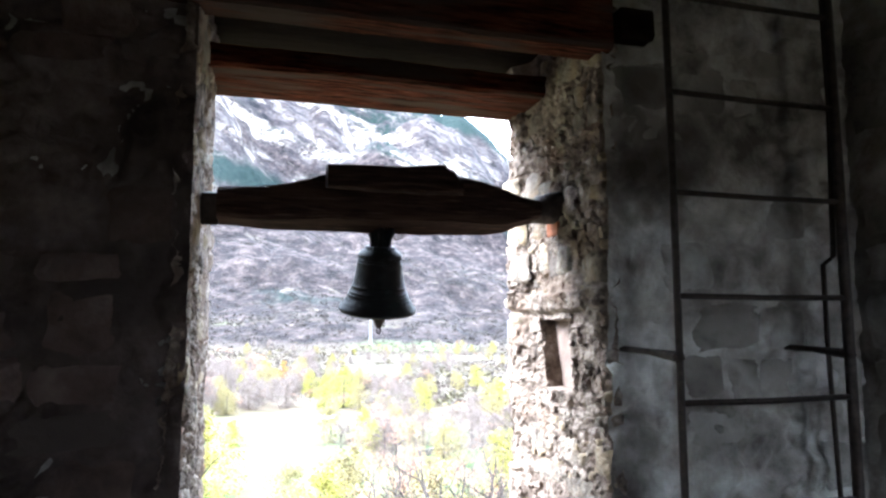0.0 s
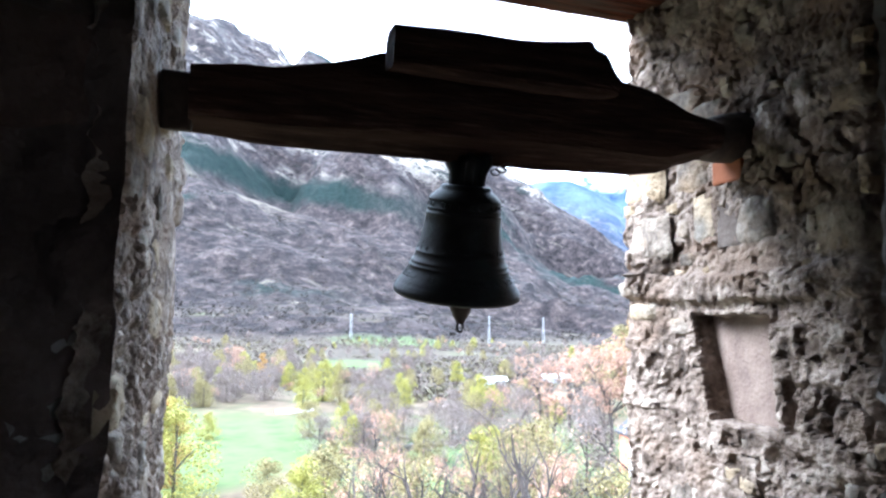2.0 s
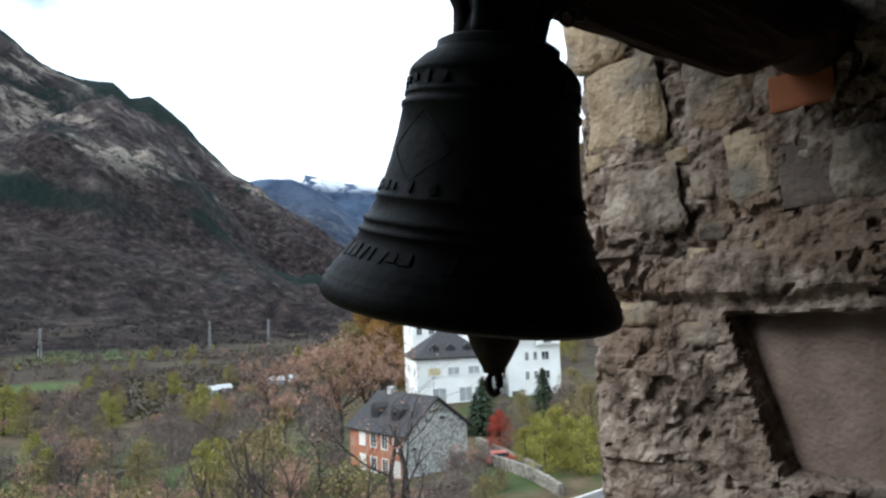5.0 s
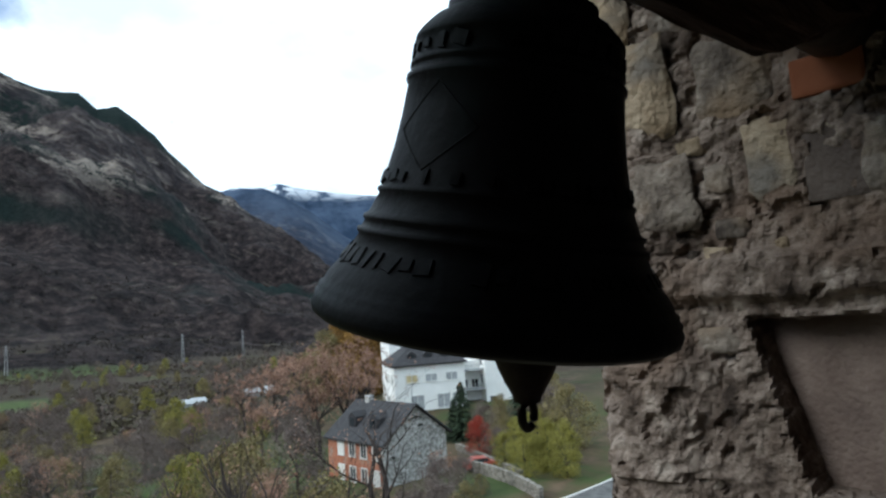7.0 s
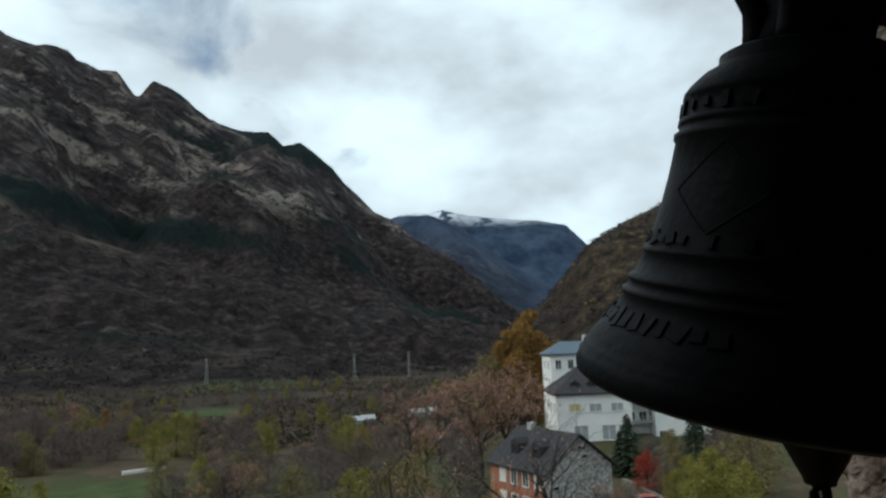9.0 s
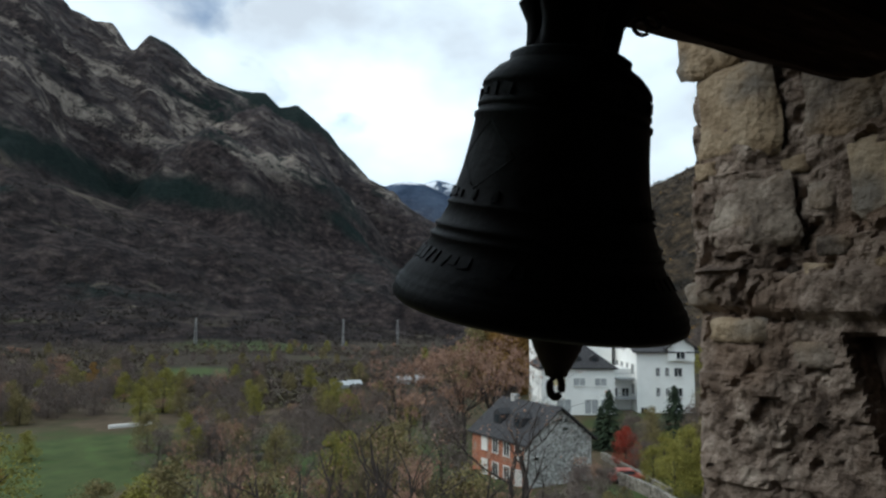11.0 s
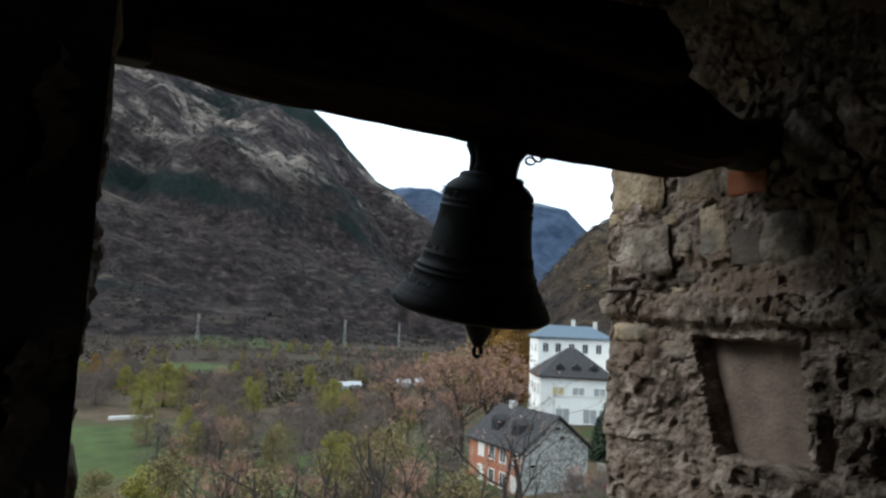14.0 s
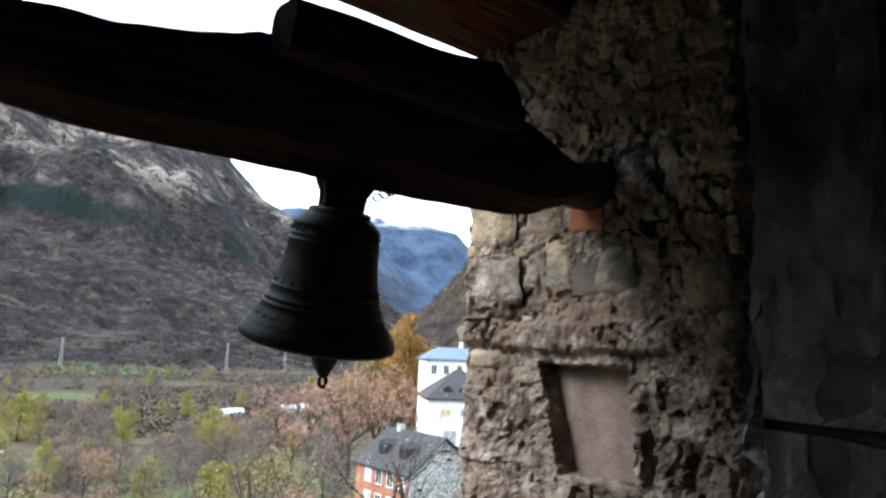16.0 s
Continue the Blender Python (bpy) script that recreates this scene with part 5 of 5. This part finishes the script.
for k in range(70):
    # grey thickets beyond the green meadow
    az, dist = rng.uniform(-9, 5), rng.uniform(132, 240)
    PLANTING.append((az, dist, math.degrees(math.atan2(-18.1 + rng.uniform(3.0, 7.5), dist)), rng.choice(("gy", "gy", "gb", "gy", "ol", "ru"))))
for k in range(46):
    # garden trees and woods behind the white building and up the near slope
    az, dist = rng.uniform(37, 53), rng.uniform(160, 300)
    p = at(az, dist)
    PLANTING.append((az, dist, math.degrees(math.atan2(land(p.x, p.y) - EYE + rng.uniform(4, 9), dist)), rng.choice(("gy", "ol", "gb", "ru", "gy", "ol", "yg"))))
for k in range(430):
    # thickets along the river and the field edges
    az = rng.uniform(-8, 40)
    dist = rng.choice((rng.uniform(66, 130), rng.uniform(125, 210), rng.uniform(210, 430)))
    if az < 9.5 and dist < 128 or 21.5 < az < 29.5 and 140 < dist < 185 or az > 30 and dist < 130 or 8 < az < 12 and 205 < dist < 260:
        continue
    PLANTING.append((az, dist, math.degrees(math.atan2(-18.1 + rng.uniform(2.2, 6.0), dist)), rng.choice(("gy", "gy", "gy", "ol", "ol", "ru", "gb", "gb", "ru", "yg"))))
for k, (az, dist, top_angle, key) in enumerate(PLANTING):
    plant(KINDS[key][k % len(KINDS[key])], az, dist, top_angle, k * 2.4)

# woods and scrub too many to count, on the lower slopes
rng = random.Random(5)
SCRUB = leaf("bare_scrub", (0.034, 0.026, 0.021), (0.11, 0.083, 0.066))
SCRUB_DARK = leaf("dark_bare_woods", (0.013, 0.011, 0.010), (0.06, 0.048, 0.041))
SCRUB_OLIVE = leaf("olive_scrub", (0.04, 0.034, 0.018), (0.11, 0.09, 0.046))
wood_v, wood_f = {0: [], 1: [], 2: [], 3: []}, {0: [], 1: [], 2: [], 3: []}
for k in range(24000):
    az, dist = rng.uniform(-12, 56), 135 + 865 * rng.random() ** 1.25
    if az > 39:
        dist = rng.uniform(230, 900)
    p = at(az, dist)
    if noise.noise(Vector((p.x * 0.012, p.y * 0.012, 2.0))) < (-0.22 if dist < 420 else -0.2) or az < 9.5 and dist < 165 or 7.5 < az < 12.5 and 205 < dist < 262 or az > 36 and dist < 240:
        continue
    g = land(p.x, p.y)
    s = rng.uniform(1.2, 3.2) * (0.8 + dist / 1800) * (0.62 if dist < 420 else 1.0)
    far_off = dist > 400
    kind = 2 if az > 39 and rng.random() < 0.06 else (3 if far_off else (0 if rng.random() < 0.72 else 1))
    V, Fc = wood_v[kind], wood_f[kind]
    if far_off and rng.random() < 0.55:
        continue
    for j in range(9):
        c = Vector((p.x + rng.gauss(0, s * 0.5), p.y + rng.gauss(0, s * 0.5), g + s * rng.uniform(0.15, 0.9)))
        a = Vector((rng.uniform(-1, 1), rng.uniform(-1, 1), rng.uniform(-0.6, 1))).normalized() * s * 0.30
        b = a.cross(Vector((rng.uniform(-1, 1), rng.uniform(-1, 1), rng.uniform(-1, 1)))).normalized() * s * 0.20
        o = len(V)
        V += [c - a, c + b, c + a, c - b]
        Fc.append((o, o + 1, o + 2, o + 3))
for kind, mat, word in ((0, SCRUB, "grey-brown leafless scrub on the mountain foot"), (1, SCRUB_OLIVE, "olive-brown scrub on the mountain foot"), (3, SCRUB_DARK, "dark bare woods climbing the mountain"), (2, LEAF_ORANGE, "orange autumn woods on the slope")):
    tagged(put("scrub", mesh_of("scrub", wood_v[kind], wood_f[kind], mat)), word, "scrub", kind="stuff")


# ---- small things round the house ----
def ground_at(az, dist):
    p = at(az, dist)
    return Vector((p.x, p.y, land(p.x, p.y)))


CAR_RED = material("red_car_paint", [(0.3, (0.36, 0.075, 0.05)), (0.7, (0.42, 0.10, 0.07))], 2, 2, 0.35, 0, spread=0, spec=0.5)
RUBBER = material("tyre_rubber", [(0.3, (0.012, 0.012, 0.012)), (0.7, (0.03, 0.03, 0.03))], 4, 2, 0.8, 0, spread=0)
car = new("parked_car")
p = ground_at(44.5, 80.5)
car.matrix_basis = Matrix.Translation(p) @ Matrix.Rotation(radians(-28), 4, "Z")
tagged(car, "faded red car parked by the garden wall", "car")
body = flat_mesh([(x, y * (0.86 if z > 1 else 1), z) for y in (-0.85, 0.85) for x, z in ((-2.05, 0.35), (2.05, 0.35), (2.05, 0.8), (1.1, 0.92), (0.55, 1.42), (-1.1, 1.45), (-1.85, 0.95), (-2.05, 0.85))],
                 [tuple(range(7, -1, -1)), tuple(range(8, 16))] + [(i, (i + 1) % 8, 8 + (i + 1) % 8, 8 + i) for i in range(8)])
part("body", body, CAR_RED, car)
for s in (-1, 1):
    part("side_window", flat_mesh([(x, s * (0.80 - (z - 0.95) * 0.08) + s * 0.03, z) for x, z in ((-1.5, 0.98), (0.85, 0.98), (0.45, 1.35), (-1.05, 1.37))], [(0, 1, 2, 3)]), DARK_PANE, car)
for x in (-1.25, 1.3):
    for y in (-0.85, 0.85):
        v, f = tube([(x, y - 0.1, 0.31), (x, y + 0.1, 0.31)], [0.31, 0.31], 14)
        put("wheel", mesh_of("wheel", v, f, RUBBER, True), car)

GARDEN_STONE = material("weathered_garden_stone", [(0.3, (0.10, 0.088, 0.072)), (0.7, (0.27, 0.245, 0.205))], 2.6, 8, 0.95, 0.5, 8, spread=0.25)
garden_wall = new("garden_wall")
p0, p1 = ground_at(42.8, 92), ground_at(47.8, 75)
garden_wall.location = p0
tagged(garden_wall, "low pale stone garden wall below the house", "wall")
rngw = random.Random(9)
for k in range(46):
    q = p0.lerp(p1, k / 46)
    a = math.atan2((p1 - p0).y, (p1 - p0).x)
    for row in range(2):
        m = Matrix.Translation(q - p0 + Vector((rngw.uniform(-0.05, 0.05), rngw.uniform(-0.05, 0.05), -0.1 + row * 0.5))) @ Matrix.Rotation(a + rngw.uniform(-0.06, 0.06), 4, "Z")
        part("stone", box(-0.33, 0.33, -0.25, 0.25, 0, 0.5 + rngw.uniform(-0.05, 0.05), 0.04), GARDEN_STONE, garden_wall, m=m)

terrace_wall = new("garden_wall")
p0, p1 = ground_at(43.6, 80), ground_at(49.0, 66.5)
terrace_wall.location = p0
tagged(terrace_wall, "grey stone retaining wall above the lawn", "wall")
for k in range(30):
    q = p0.lerp(p1, k / 30) + Vector((0.9 * math.sin(k * 0.1), 0, 0))
    a = math.atan2((p1 - p0).y, (p1 - p0).x)
    for row in range(3):
        m = Matrix.Translation(q - p0 + Vector((rngw.uniform(-0.05, 0.05), rngw.uniform(-0.05, 0.05), -0.1 + row * 0.45))) @ Matrix.Rotation(a + rngw.uniform(-0.08, 0.08), 4, "Z")
        part("stone", box(-0.34, 0.34, -0.25, 0.25, 0, 0.44 + rngw.uniform(-0.06, 0.04), 0.05), GARDEN_STONE, terrace_wall, m=m)

ASPHALT = material("worn_asphalt", [(0.3, (0.075, 0.074, 0.072)), (0.7, (0.15, 0.147, 0.142))], 1.2, 9, 0.97, 0.3, 30, spread=0, spec=0.05)
bm = bmesh.new()
strip = []
for k in range(41):
    x = 30 + k * 0.9
    y = 42.3 + 0.25 * math.sin(x * 0.2)
    strip.append([bm.verts.new((x, y - w, land(x, y - w) + 0.06)) for w in (0.0, 2.2, 4.4, 6.5)])
for a, b in zip(strip, strip[1:]):
    for k in range(3):
        bm.faces.new((a[k], a[k + 1], b[k + 1], b[k]))
bmesh.ops.recalc_face_normals(bm, faces=bm.faces)
road = part("road", bm, ASPHALT, None)
tagged(road, "narrow worn asphalt lane below the lawn", "road", kind="structure")
for k in range(34):
    x = 30.5 + k
    y = 42.42 + 0.25 * math.sin(x * 0.2)
    part("kerb_stone", box(x - 0.49, x + 0.49, y - 0.09, y + 0.09, land(x, y) - 0.1, land(x, y) + 0.16, 0.02), PALE_TRIM, road)

track = new("field_trough")
p = ground_at(5.4, 121)
track.matrix_basis = Matrix.Translation(p) @ Matrix.Rotation(radians(8), 4, "Z")
part("trough_side", box(-3.2, 3.2, -0.4, 0.4, -0.1, 0.5, 0.05), PALE_TRIM, track)
tagged(track, "long pale low trough at the meadow's edge", "trough")

lamp = new("street_lamp")
lamp.location = ground_at(19.6, 45)
tagged(lamp, "white street lamp pole with a bent arm", "street lamp")
v, f = tube([(0, 0, -0.2), (0, 0, 5.4), (0.1, 0, 5.9), (0.5, 0, 6.1)], [0.07, 0.05, 0.045, 0.04], 8)
put("pole", mesh_of("pole", v, f, PALE_TRIM, True), lamp)
part("lamp_head", box(0.4, 1.0, -0.12, 0.12, 6.02, 6.16, 0.03), PALE_TRIM, lamp)
for k in range(2):
    q = ground_at(42.3 + 1.0 * k, 60)
    post = new("fence_post")
    post.location = q
    part("post_body", box(-0.09, 0.09, -0.09, 0.09, -0.2, 1.0, 0.02), PALE_TRIM, post)
    tagged(post, "short white fence post by the lawn", "post", "fence posts by the lawn")


# ---- rubble stones of the belfry walls ----
def stone_mesh(seed, mat, n=6):
    """A weathered stone: rounded corners, sunk rim, lumpy face; one unit wide and high, rim one unit deep."""
    vs = []
    for j in range(n + 1):
        for i in range(n + 1):
            s, t = 2 * i / n - 1, 2 * j / n - 1
            s, t = math.copysign(abs(s) ** 0.75, s), math.copysign(abs(t) ** 0.75, t)
            x, y = s * math.sqrt(1 - 0.14 * t * t), t * math.sqrt(1 - 0.14 * s * s)
            q = Vector((s * 1.3 + seed * 5.1, t * 1.3, seed * 2.7))
            x += 0.2 * noise.noise(q)
            y += 0.2 * noise.noise(q + Vector((3, 8, 1)))
            h = 1 - max(abs(s), abs(t)) ** 8
            vs.append((x * 0.5, y * 0.5, -1.6 + 1.6 * h + h * 0.45 * noise.noise(q * 1.6 + Vector((0, 0, 5)))))
    fs = [(j * (n + 1) + i, j * (n + 1) + i + 1, (j + 1) * (n + 1) + i + 1, (j + 1) * (n + 1) + i) for j in range(n) for i in range(n)]
    return mesh_of("stone", vs, fs, mat, True)


STONES = {m: [stone_mesh(k + 1.0, m) for k in range(9)] for m in (STONE, OCHRE_STONE, INNER, SHADED_STONE)}


def lay(parent, me, name, c, u, v, w, h, deep, turn=0.0):
    """One stone at c on a wall spanned by u and v, w by h, standing deep proud of it."""
    u, v = Vector(u), Vector(v)
    nrm = u.cross(v)
    m = Matrix((u, v, nrm)).transposed().to_4x4()
    return put(name, me, parent, "", Matrix.Translation(c) @ m @ Matrix.Rotation(turn, 4, "Z") @ Matrix.Diagonal((w, h, deep, 1)))


def courses(parent, origin, u, v, width, height, rng, mats, wide, high, proud, keep, skip=None):
    o, uu, vv = Vector(origin), Vector(u), Vector(v)
    nrm = uu.cross(vv)
    b = 0.0
    while b < height:
        h = rng.uniform(*high)
        a = -rng.uniform(0, 0.08)
        while a < width:
            w = min(rng.uniform(*wide), width - a + 0.01)
            if w < wide[0] * 0.6:
                break
            c = o + uu * (max(a, 0.0) + w / 2 - max(0.0, max(a, 0.0) + w - width)) + vv * (b + h / 2 + rng.uniform(-0.012, 0.012))
            if rng.random() < keep and not (skip and skip(c, w, h)):
                d = rng.uniform(*proud)
                lay(parent, rng.choice(STONES[rng.choice(mats)]), "stone", c + nrm * d * 0.9, u, v, w * rng.uniform(0.86, 0.98), h * rng.uniform(0.82, 0.98), d + 0.008, rng.uniform(-0.09, 0.09))
            a += w
        b += h


# stones that stand out by the yoke's end: along the reveal, height, width, height, colour
FACE_E = dict(u=(0, -1, 0), v=(0, 0, 1))
for y, z, w, h, mat, deep in ((2.376, 1.972, 0.150, 0.150, STONE, 0.034), (2.545, 1.985, 0.165, 0.175, OCHRE_STONE, 0.03), (2.335, 1.835, 0.085, 0.135, OCHRE_STONE, 0.022), (2.525, 1.80, 0.165, 0.135, STONE, 0.03),
                              (2.60, 1.885, 0.05, 0.04, OCHRE_STONE, 0.03), (2.415, 1.815, 0.05, 0.055, STONE, 0.024), (2.455, 1.875, 0.06, 0.035, OCHRE_STONE, 0.02), (2.40, 1.735, 0.06, 0.04, STONE, 0.02), (2.16, 1.81, 0.13, 0.12, STONE, 0.03),
                              (2.45, 1.567, 0.085, 0.045, STONE, 0.012), (2.60, 2.13, 0.14, 0.13, OCHRE_STONE, 0.03), (2.43, 2.13, 0.17, 0.12, STONE, 0.025), (2.62, 1.665, 0.07, 0.05, STONE, 0.03), (2.555, 1.60, 0.12, 0.045, OCHRE_STONE, 0.025)):
    lay(wall_n, STONES[mat][int(y * 100) % 9], "stone", (X1 - deep * 0.45 - 0.034 * ease((y - 2.44) / 0.10), y, z), FACE_E["u"], FACE_E["v"], w, h, deep * 0.6)
GREY_PLASTER = material("grey_plaster", [(0.3, (0.085, 0.066, 0.055)), (0.7, (0.15, 0.12, 0.10))], 14, 9, 0.9, 0.6, 90, spread=0)
brick_bm = box(X1 - 0.012, X1 + 0.06, 2.196, 2.292, 1.905, 1.963, 0.006)
part("brick", brick_bm, BRICK, wall_n, "orange fired brick set in the reveal")
part("plaster_patch", box(X1 - 0.004, X1 + 0.05, 2.205, 2.290, 1.755, 1.9, 0.008), GREY_PLASTER, wall_n, "smooth grey plaster patch")


def keep_clear(c, w, h):
    y, z = c.y, c.z
    return (2.10 - w / 2 < y < 2.42 + w / 2 and 1.33 - h / 2 < z < 1.62 + h / 2) or (2.12 - w / 2 < y < 2.64 and 1.74 - h / 2 < z < 2.06 + h / 2) or (1.96 - w / 2 < y < 2.11 and 1.34 - h / 2 < z < 1.47)


courses(wall_n, (X1, Y1 - 0.01, SILL), (0, -1, 0), (0, 0, 1), Y1 - Y0 - 0.02, 2.0, random.Random(101), (STONE, STONE, OCHRE_STONE), (0.06, 0.22), (0.05, 0.13), (0.001, 0.010), 0.24, keep_clear)
courses(wall_n, (X1, Y1 - 0.01, 1.0), (0, -1, 0), (0, 0, 1), Y1 - Y0 - 0.02, 1.3, random.Random(107), (STONE, OCHRE_STONE), (0.02, 0.06), (0.02, 0.05), (0.003, 0.010), 0.15, keep_clear)
courses(wall_n, (X0, Y0 + 0.01, SILL), (0, 1, 0), (0, 0, 1), Y1 - Y0 - 0.02, 2.0, random.Random(102), (STONE, STONE, OCHRE_STONE), (0.05, 0.20), (0.045, 0.12), (0.002, 0.010), 0.4)
courses(wall_n, (ROOM_W, Y0, 0.0), (1, 0, 0), (0, 0, 1), X0 - ROOM_W - 0.02, 3.2, random.Random(103), (SHADED_STONE,), (0.12, 0.36), (0.08, 0.20), (0.006, 0.022), 0.5)
courses(wall_n, (X1 + 0.02, Y0, 0.0), (1, 0, 0), (0, 0, 1), ROOM_E - X1 - 0.03, 3.2, random.Random(104), (INNER,), (0.12, 0.34), (0.08, 0.20), (0.002, 0.016), 0.3)
courses(wall_e, (ROOM_E, Y0, 0.0), (0, -1, 0), (0, 0, 1), 1.6, 3.2, random.Random(105), (INNER,), (0.16, 0.40), (0.12, 0.26), (0.004, 0.02), 0.6)
